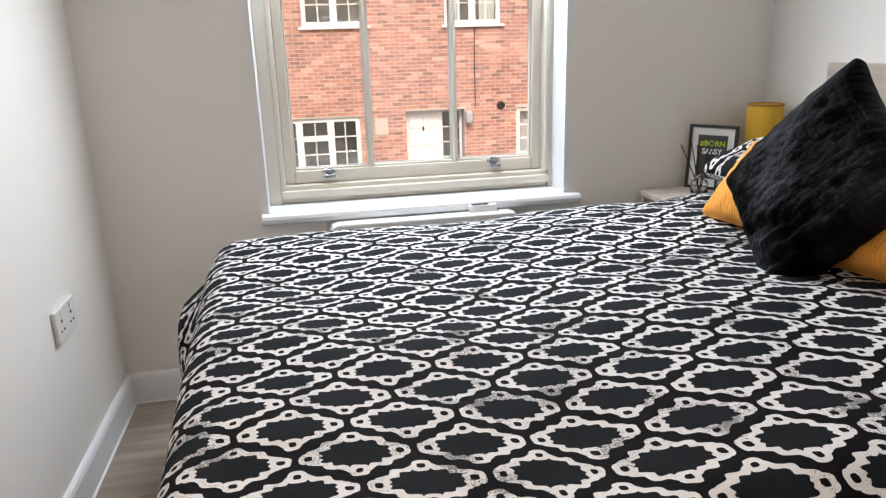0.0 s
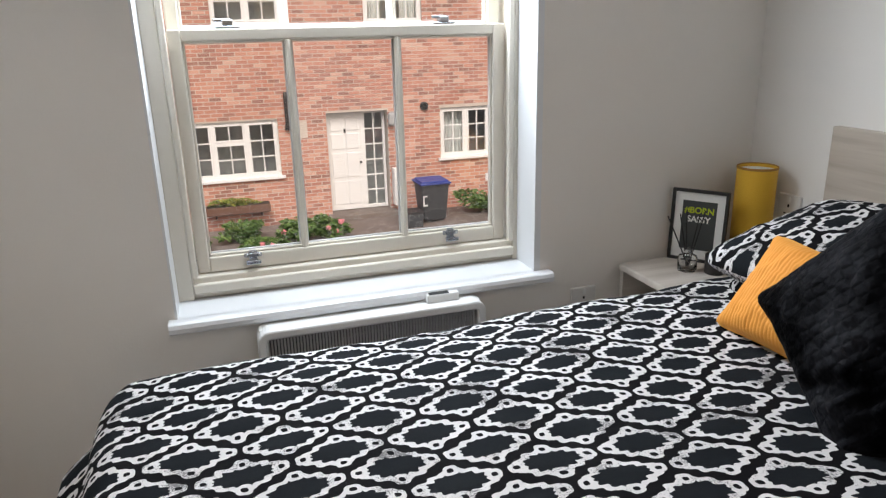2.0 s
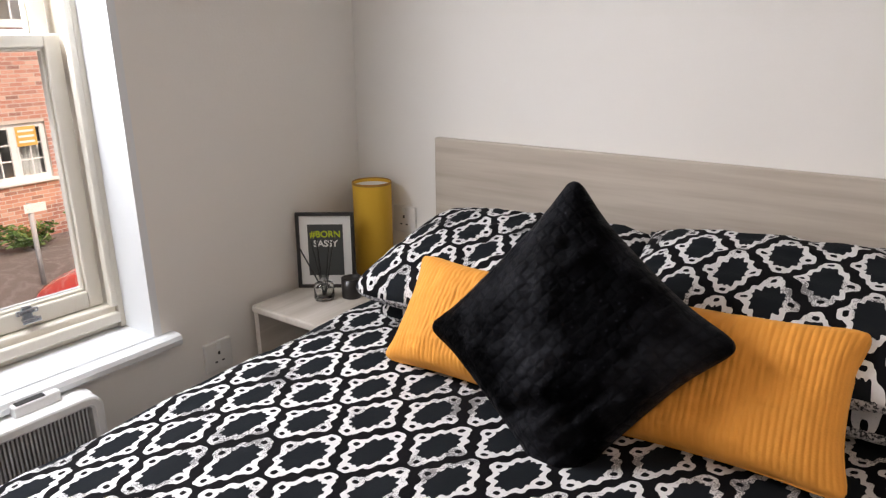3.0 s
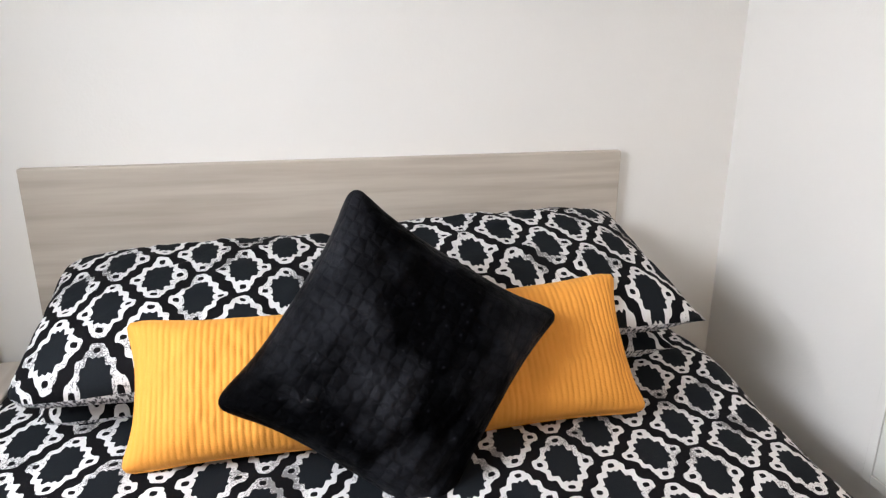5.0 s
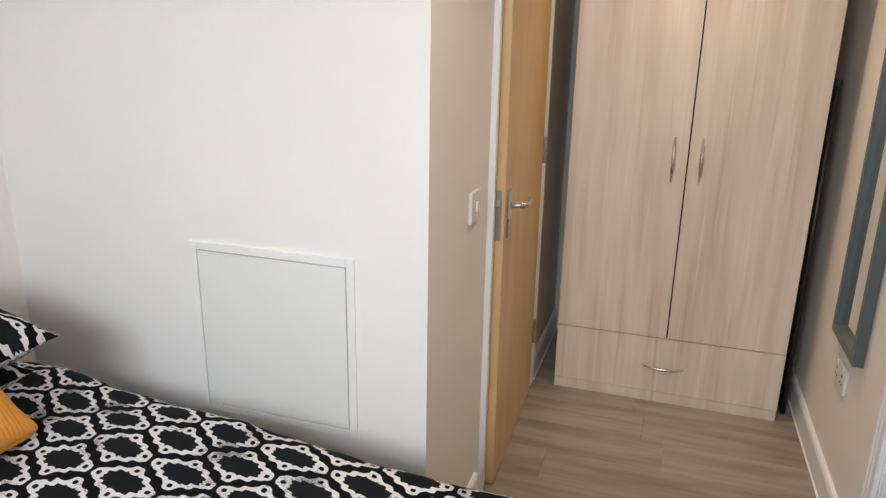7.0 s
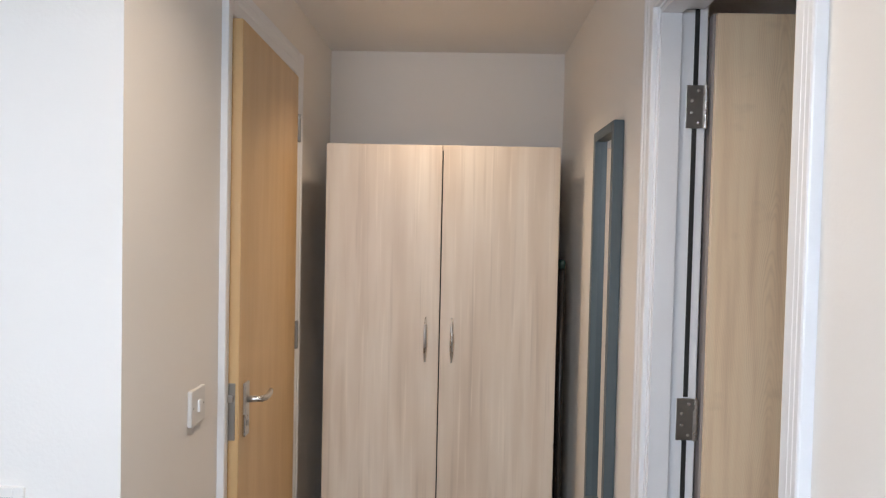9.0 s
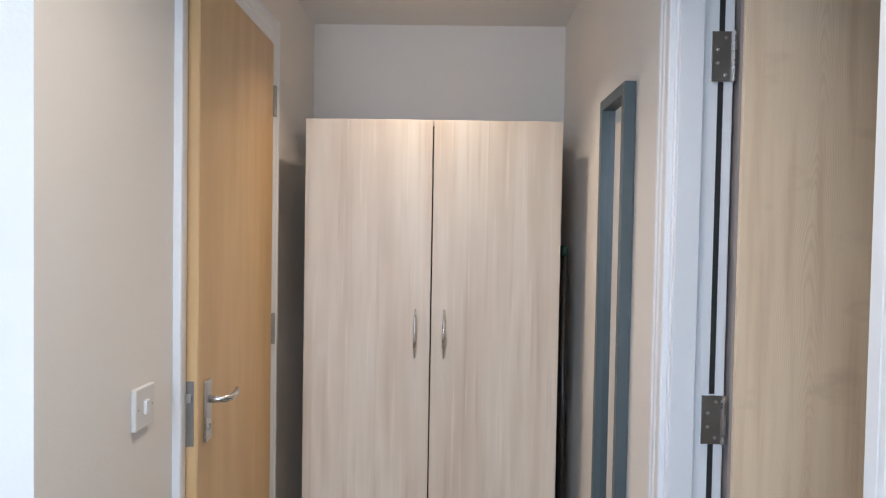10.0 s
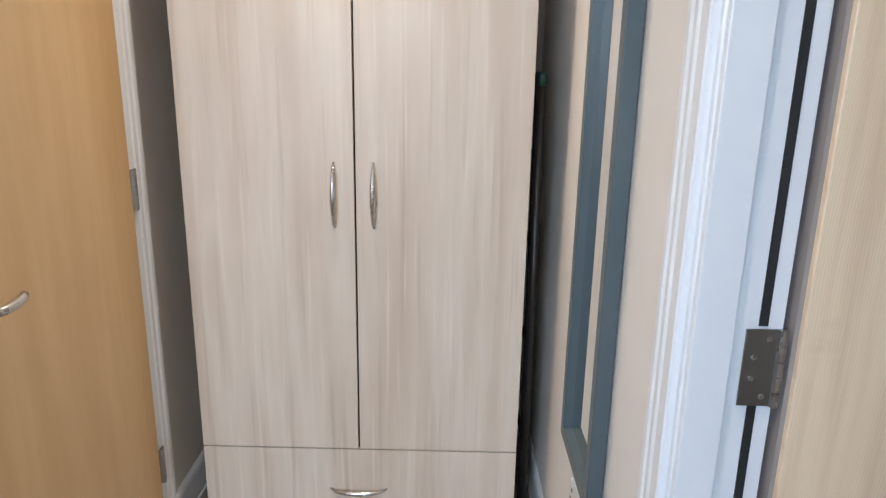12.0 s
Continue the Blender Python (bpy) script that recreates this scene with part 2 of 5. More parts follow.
M_WARD = wood("pale_elm_laminate", (0.585, 0.475, 0.37), (0.685, 0.585, 0.475), (0.75, 0.665, 0.56), "z", 11, 0.8, 0.42, 0.14, 0.0, 0.0, 2.9)
M_HEAD = wood("greyed_elm_laminate", (0.39, 0.325, 0.265), (0.49, 0.42, 0.35), (0.57, 0.50, 0.425), "y", 16, 1.5, 0.5, 0.22)
M_NIGHT = wood("pale_elm_top", (0.48, 0.42, 0.36), (0.58, 0.52, 0.46), (0.66, 0.60, 0.54), "x", 14, 1.5, 0.45, 0.2)
M_DOOR_A = wood("maple_veneer", (0.58, 0.375, 0.175), (0.63, 0.42, 0.205), (0.67, 0.46, 0.235), "z", 8, 1.1, 0.34, 0.10)
M_DOOR_B = wood("ash_veneer", (0.79, 0.58, 0.385), (0.89, 0.685, 0.465), (0.91, 0.72, 0.50), "z", 22, 2.0, 0.36, 0.07, 0.0, 3300.0)
M_FLOOR = wood("grey_oak_laminate", (0.21, 0.174, 0.144), (0.31, 0.262, 0.220), (0.372, 0.322, 0.278), "x", 8, 1.9, 0.38, 0.35, 0.14)
# door-edge wood darkened to grey-brown: the shade is in the colour
M_EDGE = paint("shaded_door_edge", (0.33, 0.29, 0.27), 0.6, 0.12, 10, 0.1)
M_MIRROR_FRAME = paint("slate_blue_frame", (0.085, 0.115, 0.13), 0.4, 0.08, 10, 0.05, 90)
M_MIRROR = Nodes("mirror_glass").done((0.78, 0.79, 0.775), 0.015, 1.0)
M_GLASS = glass("window_glass")
M_CLEAR = glass("bottle_glass", (0.95, 0.96, 0.96))
M_BLACK = paint("black_lacquer", (0.016, 0.013, 0.012), 0.35, 0.15, 8, 0.03)
M_CARD = paint("white_mount_card", (0.80, 0.79, 0.76), 0.7, 0.02, 8, 0.02)
M_GREYCARD = paint("charcoal_print", (0.055, 0.06, 0.058), 0.6, 0.1, 12, 0.0)
M_LIME = paint("lime_ink", (0.50, 0.60, 0.02), 0.6, 0.03, 12, 0.0)
M_SHADE = paint("mustard_lampshade", (0.72, 0.41, 0.03), 0.75, 0.06, 8, 0.25, 220, 0.0, Sheen_Weight=0.1)
M_RIM = paint("brown_shade_rim", (0.36, 0.17, 0.03), 0.7, 0.06, 8, 0.1)
M_SOCKET = paint("cream_wall_plate", (0.73, 0.715, 0.69), 0.35, 0.02, 5, 0.0)
M_DUVET = chain_print("chain_print_cotton")
M_PILLOW = chain_print("chain_print_pillowcase", 1.0)
M_SPECKLE = speckled_cloth("speckled_cotton")
M_YELLOW = ribbed_velvet("mustard_velvet", (0.74, 0.295, 0.050))
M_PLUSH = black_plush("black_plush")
M_BASE = paint("charcoal_bed_base", (0.03, 0.03, 0.035), 0.85, 0.15, 8, 0.2, 200)


# ---- building helpers ----
def solid(name, bm, material, smooth=False):
    me = bpy.data.meshes.new(name)
    bmesh.ops.recalc_face_normals(bm, faces=bm.faces[:])
    bm.to_mesh(me)
    bm.free()
    for m in (material if isinstance(material, (list, tuple)) else [material]):
        me.materials.append(m)
    if smooth:
        me.polygons.foreach_set("use_smooth", [True] * len(me.polygons))
    return me


def part(name, bm, material, parent=None, label="", smooth=False):
    ob = new(name, solid(name, bm, material, smooth))
    ob.parent = parent
    return tagged(ob, label)


def thing(name, at, label, category, group="", kind=""):
    ob = new(name)
    ob.matrix_world = at if isinstance(at, Matrix) else Matrix.Translation(at)
    ob.empty_display_size = 0.1
    return tagged(ob, label, category, group, kind)


def setting(name, bm, material, label, category, smooth=False):
    return tagged(part(name, bm, material, None, "", smooth), label, category, "", "structure")


def block(*boxes, bevel=0.0, segments=2):
    """Bevelled boxes (x0, x1, y0, y1, z0, z1) in one bmesh."""
    out = bmesh.new()
    for x0, x1, y0, y1, z0, z1 in boxes:
        one = bmesh.new()
        bmesh.ops.create_cube(one, size=1.0, matrix=Matrix.LocRotScale(((x0 + x1) / 2, (y0 + y1) / 2, (z0 + z1) / 2), None, (abs(x1 - x0), abs(y1 - y0), abs(z1 - z0))))
        if bevel:
            bmesh.ops.bevel(one, geom=one.edges[:], offset=min(bevel, 0.45 * min(abs(x1 - x0), abs(y1 - y0), abs(z1 - z0))), segments=segments, affect='EDGES', profile=0.5)
        join(out, one)
    return out


def join(out, one, m=None):
    if m is not None:
        one.transform(m)
    tmp = bpy.data.meshes.new("tmp")
    one.to_mesh(tmp)
    one.free()
    out.from_mesh(tmp)
    bpy.data.meshes.remove(tmp)
    return out


def lathe(profile, steps=32):
    """A turned body from (radius, height) pairs round z."""
    bm = bmesh.new()
    rows = []
    for r, z in profile:
        if r < 1e-6:
            rows.append([bm.verts.new((0, 0, z))])
        else:
            rows.append([bm.verts.new((r * math.cos(2 * math.pi * k / steps), r * math.sin(2 * math.pi * k / steps), z)) for k in range(steps)])
    for p, q in zip(rows, rows[1:]):
        for k in range(steps):
            ring = [p[k % len(p)], p[(k + 1) % len(p)], q[(k + 1) % len(q)], q[k % len(q)]]
            ring = [v for i, v in enumerate(ring) if v not in ring[:i]]
            if len(ring) > 2:
                bm.faces.new(ring)
    return bm


def tube(points, radii, steps=12, squash=1.0):
    """A round bar through the points; radii one for each."""
    bm = bmesh.new()
    rows = []
    pts = [Vector(p) for p in points]
    for i, p in enumerate(pts):
        d = (pts[min(i + 1, len(pts) - 1)] - pts[max(i - 1, 0)]).normalized()
        side = d.cross(Vector((0.3, 0.2, 1)) if abs(d.z) < 0.9 else Vector((1, 0.1, 0))).normalized()
        up = side.cross(d)
        r = radii[i] if isinstance(radii, (list, tuple)) else radii
        rows.append([bm.verts.new(p + side * r * math.cos(2 * math.pi * k / steps) + up * r * squash * math.sin(2 * math.pi * k / steps)) for k in range(steps)])
    for a, b in zip(rows, rows[1:]):
        for k in range(steps):
            bm.faces.new((a[k], a[(k + 1) % steps], b[(k + 1) % steps], b[k]))
    bm.faces.new(rows[0][::-1])
    bm.faces.new(rows[-1])
    return bm


def profile_run(section, start, end, side, up=(0, 0, 1)):
    """A moulding: the section's (across, out) pairs carried from start to end; side is 'across', up is 'out'."""
    bm = bmesh.new()
    s, u = Vector(side), Vector(up)
    ends = [[bm.verts.new(Vector(p) + s * a + u * o) for a, o in section] for p in (start, end)]
    k = len(section)
    for i in range(k):
        bm.faces.new((ends[0][i], ends[0][(i + 1) % k], ends[1][(i + 1) % k], ends[1][i]))
    bm.faces.new(ends[0][::-1])
    bm.faces.new(ends[1])
    return bm


def writing(name, text, size, m, material, parent, depth=0.0006):
    """Raised lettering as a mesh."""
    cu = bpy.data.curves.new(name, 'FONT')
    cu.offset = 0.0007
    cu.body, cu.size, cu.extrude, cu.align_x, cu.align_y = text, size, depth, 'CENTER', 'CENTER'
    tmp = new(name, cu)
    me = bpy.data.meshes.new_from_object(tmp.evaluated_get(bpy.context.evaluated_depsgraph_get()))
    bpy.data.objects.remove(tmp)
    me.materials.clear()
    me.materials.append(material)
    ob = new(name, me)
    ob.parent = parent
    ob.matrix_local = m
    return ob


# ---- the shell of the bedroom and its passage ----
XW, XE, YN, YS, XP, YB, H = -0.53, 1.79, 3.665, 1.66, 0.56, -0.32, 2.26
OX0, OX1, OZ0, OZ1 = -0.014, 1.03, 0.60, 2.02          # the window's opening
DY0, DY1, DH = 0.385, 1.105, 2.0                    # the cupboard door's opening, in the passage's east wall
WY0, WY1, WH = 1.25, 1.960, 1.975                   # the doorway in the west wall

setting("floor", block((-1.75, 1.95, -0.5, 4.0, -0.2, -0.012)), M_BASE, "sub-floor under the grey oak laminate boards", "floor")
setting("ceiling", block((-1.75, 1.95, -0.5, 4.0, H, H + 0.2)), M_CEIL, "plain white painted ceiling", "ceiling")
setting("wall_north", block((-1.75, OX0, YN, 4.0, -0.2, H), (OX1, 1.95, YN, 4.0, -0.2, H), (OX0, OX1, YN, 4.0, -0.2, OZ0), (OX0, OX1, YN, 4.0, OZ1, H)), M_WALL, "off-white painted wall round the sash window", "wall")
setting("wall_east", block((XE, 1.95, -0.5, YN, -0.2, H)), M_WALL, "off-white painted wall behind the headboard", "wall")
setting("wall_south", block((XP, XE, YS - 0.1, YS, -0.2, H)), M_WALL, "off-white painted wall with an access hatch", "wall")
setting("wall_passage", block((XP, XP + 0.1, YB, DY0, -0.2, H), (XP, XP + 0.1, DY1, YS - 0.1, -0.2, H), (XP, XP + 0.1, DY0, DY1, DH, H)), M_WALL, "off-white painted passage wall with a door", "wall")
setting("wall_back", block((-1.75, XE, -0.5, YB, -0.2, H)), M_WALL, "off-white painted wall behind the wardrobe", "wall")
setting("wall_west", block((XW - 0.105, XW, YB, WY0 - 0.03, -0.2, H), (XW - 0.105, XW, WY1 + 0.03, YN, -0.2, H), (XW - 0.105, XW, WY0 - 0.03, WY1 + 0.03, WH + 0.03, H)), M_WALL, "off-white painted wall with a doorway", "wall")
setting("wall_landing", block((-1.75, -1.65, YB, YN, -0.2, H), (-1.65, XW - 0.105, 0.9, 1.0, -0.2, H), (-1.65, XW - 0.105, 2.3, 2.4, -0.2, H)), M_WALL, "plain wall of the dark landing outside the door", "wall")
setting("wall_cupboard", block((XP + 0.1, XE, 0.2, 0.3, -0.2, H), (1.3, 1.35, 0.3, YS - 0.1, -0.2, H)), M_WALL, "plain wall inside the closed cupboard", "wall")

BB = [(0, 0), (0, 0.021), (0.0035, 0.0195), (0.0045, 0.016), (0.090, 0.016), (0.101, 0.012), (0.106, 0.005), (0.106, 0)]   # (height, out)


def skirting(start, end, out, name="baseboard"):
    return setting(name, profile_run(BB, start, end, (0, 0, 1), out), M_GLOSS, "white gloss skirting board with an eased top edge", "baseboard")


skirting((XW, WY1 + 0.094, 0), (XW, YN, 0), (1, 0, 0))
skirting((XW + 0.016, YN, 0), (XE, YN, 0), (0, -1, 0))
skirting((XE, YS, 0), (XE, YN - 0.016, 0), (-1, 0, 0))
skirting((XP, YS, 0), (XE - 0.016, YS, 0), (0, 1, 0))
skirting((XP, DY1 + 0.09, 0), (XP, YS + 0.016, 0), (-1, 0, 0))
skirting((XP, YB, 0), (XP, DY0 - 0.09, 0), (-1, 0, 0))
skirting((XW, YB, 0), (XW, WY0 - 0.100, 0), (1, 0, 0))

# three eased tiers, each standing a little prouder than the last: (across, out)
ARC = [(0, 0), (0, 0.010), (0.003, 0.0128), (0.027, 0.0136), (0.0295, 0.0124), (0.0315, 0.0138), (0.035, 0.0156), (0.046, 0.0160), (0.0485, 0.0148), (0.0505, 0.0162), (0.054, 0.0180), (0.065, 0.0184), (0.069, 0.0170), (0.070, 0.015), (0.070, 0.0)]


def architrave(wall_x, out, y0, y1, top, width=0.07, width_near=None, name="trim"):
    """Three mouldings round a doorway."""
    o = (out, 0, 0)
    far, near = [[(a * w / 0.07, d) for a, d in ARC] for w in (width, width_near or width)]
    setting(name, profile_run(far, (wall_x, y0, 0), (wall_x, y0, top + width), (0, -1, 0), o), M_GLOSS, "white gloss moulded architrave beside a door", "architrave")
    setting(name, profile_run(near, (wall_x, y1, 0), (wall_x, y1, top + width), (0, 1, 0), o), M_GLOSS, "white gloss moulded architrave beside a door", "architrave")
    setting(name, profile_run(far, (wall_x, y0 + 0.001, top), (wall_x, y1 - 0.001, top), (0, 0, 1), o), M_GLOSS, "white gloss moulded architrave over a door", "architrave")


architrave(XP, -1, DY0 + 0.005, DY1 - 0.005, DH - 0.005, 0.085, 0.047)
architrave(XW, 1, WY0 - 0.010, WY1 + 0.006, WH + 0.006, 0.064)

# linings and stops of the west doorway
setting("trim", block((XW - 0.116, XW + 0.001, WY0 - 0.03, WY0, 0, WH + 0.03), (XW - 0.052, XW - 0.002, WY0, WY0 + 0.013, 0, WH), bevel=0.0015), M_GLOSS, "white gloss door lining with a planted stop", "door lining")
setting("trim", block((XW - 0.106, XW + 0.001, WY1, WY1 + 0.03, 0, WH + 0.03), (XW - 0.052, XW - 0.002, WY1 - 0.013, WY1, 0, WH), bevel=0.0015), M_GLOSS, "white gloss door lining with a planted stop", "door lining")
setting("trim", block((XW - 0.106, XW + 0.001, WY0, WY1, WH, WH + 0.03), (XW - 0.052, XW - 0.002, WY0 + 0.013, WY1 - 0.013, WH - 0.013, WH), bevel=0.0015), M_GLOSS, "white gloss head of the door lining", "door lining")
setting("trim", block((XW - 0.0960, XW - 0.0850, WY0, WY0 + 0.002, 1.045, 1.692), (XW - 0.0960, XW - 0.0850, WY0, WY0 + 0.002, 1.794, WH), (XW - 0.0960, XW - 0.0850, WY0, WY0 + 0.002, 0.35, 0.941)), M_DARKSLOT, "dark fire seal strip let into the door lining", "seal")
# lining of the cupboard door
setting("trim", block((XP - 0.002, XP + 0.102, DY0 - 0.001, DY0 + 0.006, 0, DH), (XP - 0.002, XP + 0.102, DY1 - 0.006, DY1 + 0.001, 0, DH), (XP - 0.002, XP + 0.102, DY0 + 0.006, DY1 - 0.006, DH - 0.006, DH + 0.001)), M_GLOSS, "white gloss lining of the cupboard door", "door lining")


# ---- the sash window ----
def sash_window():
    w = thing("window_1", (0, 0, 0), "cream-painted wooden sash window over the bed", "window", "", "structure")
    y0, y1 = 3.79, 3.96
    part("window_frame", block((OX0, 0.030, y0, y1, 0.622, OZ1), (1.0, OX1, y0, y1, 0.622, OZ1), (0.030, 1.0, y0, y1, 1.985, OZ1), (0.030, 1.0, y0 + 0.012, y1, 0.622, 0.684),
                               (0.030, 0.046, y0 - 0.004, y0 + 0.022, 0.684, 1.985), (0.984, 1.0, y0 - 0.004, y0 + 0.022, 0.684, 1.985), (0.030, 1.0, y0 - 0.008, y0 + 0.012, 0.640, 0.668), bevel=0.004), M_CREAM, w)

    def sash(name, ya, yb, za, zb, rail_low, rail_top):
        xs = (0.046, 0.984)
        bm = block((xs[0], 0.080, ya, yb, za, zb), (0.948, xs[1], ya, yb, za, zb), (0.080, 0.948, ya, yb, za, za + rail_low), (0.080, 0.948, ya, yb, zb - rail_top, zb), bevel=0.004)
        # sloping glazing rebate
        for lo, hi in ((za + rail_low, za + rail_low + 0.007), (zb - rail_top - 0.007, zb - rail_top)):
            join(bm, block((0.080, 0.948, ya + 0.010, ya + 0.03, lo, hi), bevel=0.002))
        for lo, hi in ((0.080, 0.087), (0.941, 0.948)):
            join(bm, block((lo, hi, ya + 0.010, ya + 0.03, za + rail_low, zb - rail_top), bevel=0.002))
        s = part(name, bm, M_CREAM, w, "cream sliding sash")
        for gx in (0.352, 0.658):
            part("glazing_bar", block((gx - 0.0095, gx + 0.0095, ya + 0.004, ya + 0.034, za + rail_low, zb - rail_top), (gx - 0.005, gx + 0.005, ya - 0.002, ya + 0.006, za + rail_low, zb - rail_top), bevel=0.003), M_CREAM, s)
        for a, b in ((0.080, 0.3425), (0.3615, 0.6485), (0.6675, 0.948)):
            p = part("pane", block((a, b, ya + 0.018, ya + 0.022, za + rail_low, zb - rail_top)), M_GLASS, s, "clear glass pane")
            p.visible_shadow = False
            zl, zh = za + rail_low, zb - rail_top
            part("spacer", block((a, b, ya + 0.0225, ya + 0.030, zl, zl + 0.011), (a, b, ya + 0.0225, ya + 0.030, zh - 0.006, zh), (a, a + 0.004, ya + 0.0225, ya + 0.030, zl + 0.011, zh - 0.006), (b - 0.004, b, ya + 0.0225, ya + 0.030, zl + 0.011, zh - 0.006)), M_PLASTIC, s, "pale glazing spacer")
        return s

    low = sash("lower_sash", 3.826, 3.866, 0.686, 1.348, 0.044, 0.030)
    sash("upper_sash", 3.870, 3.910, 1.318, 1.985, 0.030, 0.045)
    for x in (0.200, 0.800):
        lift = part("sash_lift", block((x - 0.012, x + 0.012, 3.819, 3.827, 0.708, 0.740), (x - 0.025, x + 0.025, 3.818, 3.824, 0.721, 0.733), (x - 0.017, x + 0.017, 3.803, 3.822, 0.707, 0.714), (x - 0.021, x + 0.021, 3.799, 3.804, 0.704, 0.716), bevel=0.0035, segments=3), M_PEWTER, low, "pewter sash lift")
        for sx in (-0.019, 0.019):
            part("screw", block((x + sx - 0.0025, x + sx + 0.0025, 3.8165, 3.8195, 0.7245, 0.7295), bevel=0.001), M_CHROME, lift)
        part("sash_catch", block((x - 0.032, x + 0.032, 3.830, 3.856, 1.348, 1.354), (x - 0.014, x + 0.014, 3.832, 3.862, 1.354, 1.370), (x - 0.036, x + 0.010, 3.838, 3.848, 1.364, 1.373), bevel=0.003, segments=3), M_PEWTER, low, "pewter sash catch")
    return w


sash_window()
# the sill board with a rounded nose and short horns past the reveal
nose = [(-0.004, 0.004), (0.026, 0.004), (0.034, 0.0), (0.038, -0.010), (0.036, -0.022), (0.028, -0.028), (-0.004, -0.030)]
sill = block((OX0, OX1, YN - 0.004, 3.80, 0.600, 0.622))
join(sill, profile_run(nose, (-0.035, YN - 0.004, 0.618), (OX1 + 0.035, YN - 0.004, 0.618), (0, -1, 0), (0, 0, 1)))
setting("window_sill", sill, M_SILL, "white gloss window board with a rounded nose", "window sill")
setting("trim", block((OX0 - 0.004, OX0 + 0.002, YN - 0.003, 3.80, 0.622, OZ1), (OX1 - 0.016, OX1 + 0.004, YN - 0.003, 3.80, 0.622, OZ1)), M_SILL, "white painted sides of the window reveal", "window reveal")


# ---- panel heater ----
def rounded_ring(x0, x1, z0, z1, radius, f, y0, y1, n=6):
    """A flat frame with rounded corners, standing in the xz plane, eased at its edges."""
    def outline(inset, r):
        pts = []
        for cx, cz, a0 in ((x1 - radius, z1 - radius, 0), (x0 + radius, z1 - radius, 90), (x0 + radius, z0 + radius, 180), (x1 - radius, z0 + radius, 270)):
            for k in range(n + 1):
                a = radians(a0 + 90 * k / n)
                pts.append((cx + (r) * math.cos(a), cz + (r) * math.sin(a)))
        return pts
    bm = bmesh.new()
    e = 0.006
    rows = []
    for r, y in ((radius, y1), (radius, y0 + e), (radius - e * 0.3, y0 + e * 0.3), (radius - e, y0), (radius - f + e, y0), (radius - f, y0 + e), (radius - f, y1)):
        rows.append([bm.verts.new((x, y, z)) for x, z in outline(0, r)])
    k = len(rows[0])
    for a, b in zip(rows, rows[1:] + rows[:1]):
        for i in range(k):
            bm.faces.new((a[i], a[(i + 1) % k], b[(i + 1) % k], b[i]))
    return bm


def panel_heater():
    h = thing("panel_heater", (0.5, 3.60, 0.15), "white electric panel heater with a slotted grille", "heater")
    t = Matrix.Translation((-0.5, -3.60, -0.15))

    def p(name, bm, mat, label="", parent=h):
        bm.transform(t)
        return part(name, bm, mat, parent, label)

    x0, x1, z0, z1 = 0.180, 0.822, 0.19, 0.588
    p("case", rounded_ring(x0, x1, z0, z1, 0.034, 0.026, 3.570, 3.640), M_PLASTIC)
    p("back_panel", block((x0 + 0.006, x1 - 0.006, 3.600, 3.640, z0 + 0.006, z1 - 0.006), bevel=0.006), M_PLASTIC)
    # a dark sheet stands in for the shade between the slats
    p("grille_backing", block((x0 + 0.030, x1 - 0.030, 3.592, 3.599, z0 + 0.026, z1 - 0.026)), M_SLOT, "dark sheet painted as the shade in the grille slots")
    xs = x0 + 0.034
    grille = None
    while xs < x1 - 0.036:
        part_bm = block((xs, xs + 0.0042, 3.580, 3.593, z0 + 0.026, z1 - 0.026))
        part_bm.transform(t)
        if grille is None:
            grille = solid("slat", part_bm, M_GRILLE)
            first = xs
        else:
            part_bm.free()
        ob = new("slat", grille)
        ob.parent = h
        ob.location = (xs - first, 0, 0)
        xs += 0.0085
    c = p("control_box", block((0.655, 0.752, 3.605, 3.650, 0.586, 0.612), bevel=0.004), M_PLASTIC)
    p("display", block((0.663, 0.722, 3.608, 3.645, 0.611, 0.6135), bevel=0.001), M_DARKSLOT, "dark control window", c)
    for x in (0.30, 0.70):
        p("wall_bracket", block((x - 0.02, x + 0.02, 3.638, 3.666, 0.25, 0.50)), M_STEEL)


# the slots' shade is put into this dark grey
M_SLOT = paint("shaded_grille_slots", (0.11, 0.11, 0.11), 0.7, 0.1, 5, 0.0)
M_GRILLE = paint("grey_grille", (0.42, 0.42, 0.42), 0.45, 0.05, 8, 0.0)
panel_heater()


# ---- sockets and the switch ----
def plate(name, m, w, h, label, category, fittings):
    """A moulded wall plate; local x along the wall, z up, -y out of the wall."""
    t = thing(name, m, label, category)
    part("plate", block((-w / 2, w / 2, -0.011, 0.0, -h / 2, h / 2), bevel=0.0035, segments=3), M_SOCKET, t)
    for nm, box_, mat, lab in fittings:
        part(nm, block(box_, bevel=0.0012), mat, t, lab)
    return t


def socket_parts(cx):
    f = [("pin_hole", (cx - 0.0035, cx + 0.0035, -0.0122, -0.0105, 0.004, 0.013), M_DARKSLOT, "")]
    for sx in (-0.011, 0.011):
        f.append(("pin_hole", (cx + sx - 0.004, cx + sx + 0.004, -0.0122, -0.0105, -0.018, -0.0135), M_DARKSLOT, ""))
    f.append(("rocker", (cx - 0.006, cx + 0.006, -0.0145, -0.0105, 0.021, 0.038), M_PLASTIC, "white rocker switch"))
    return f


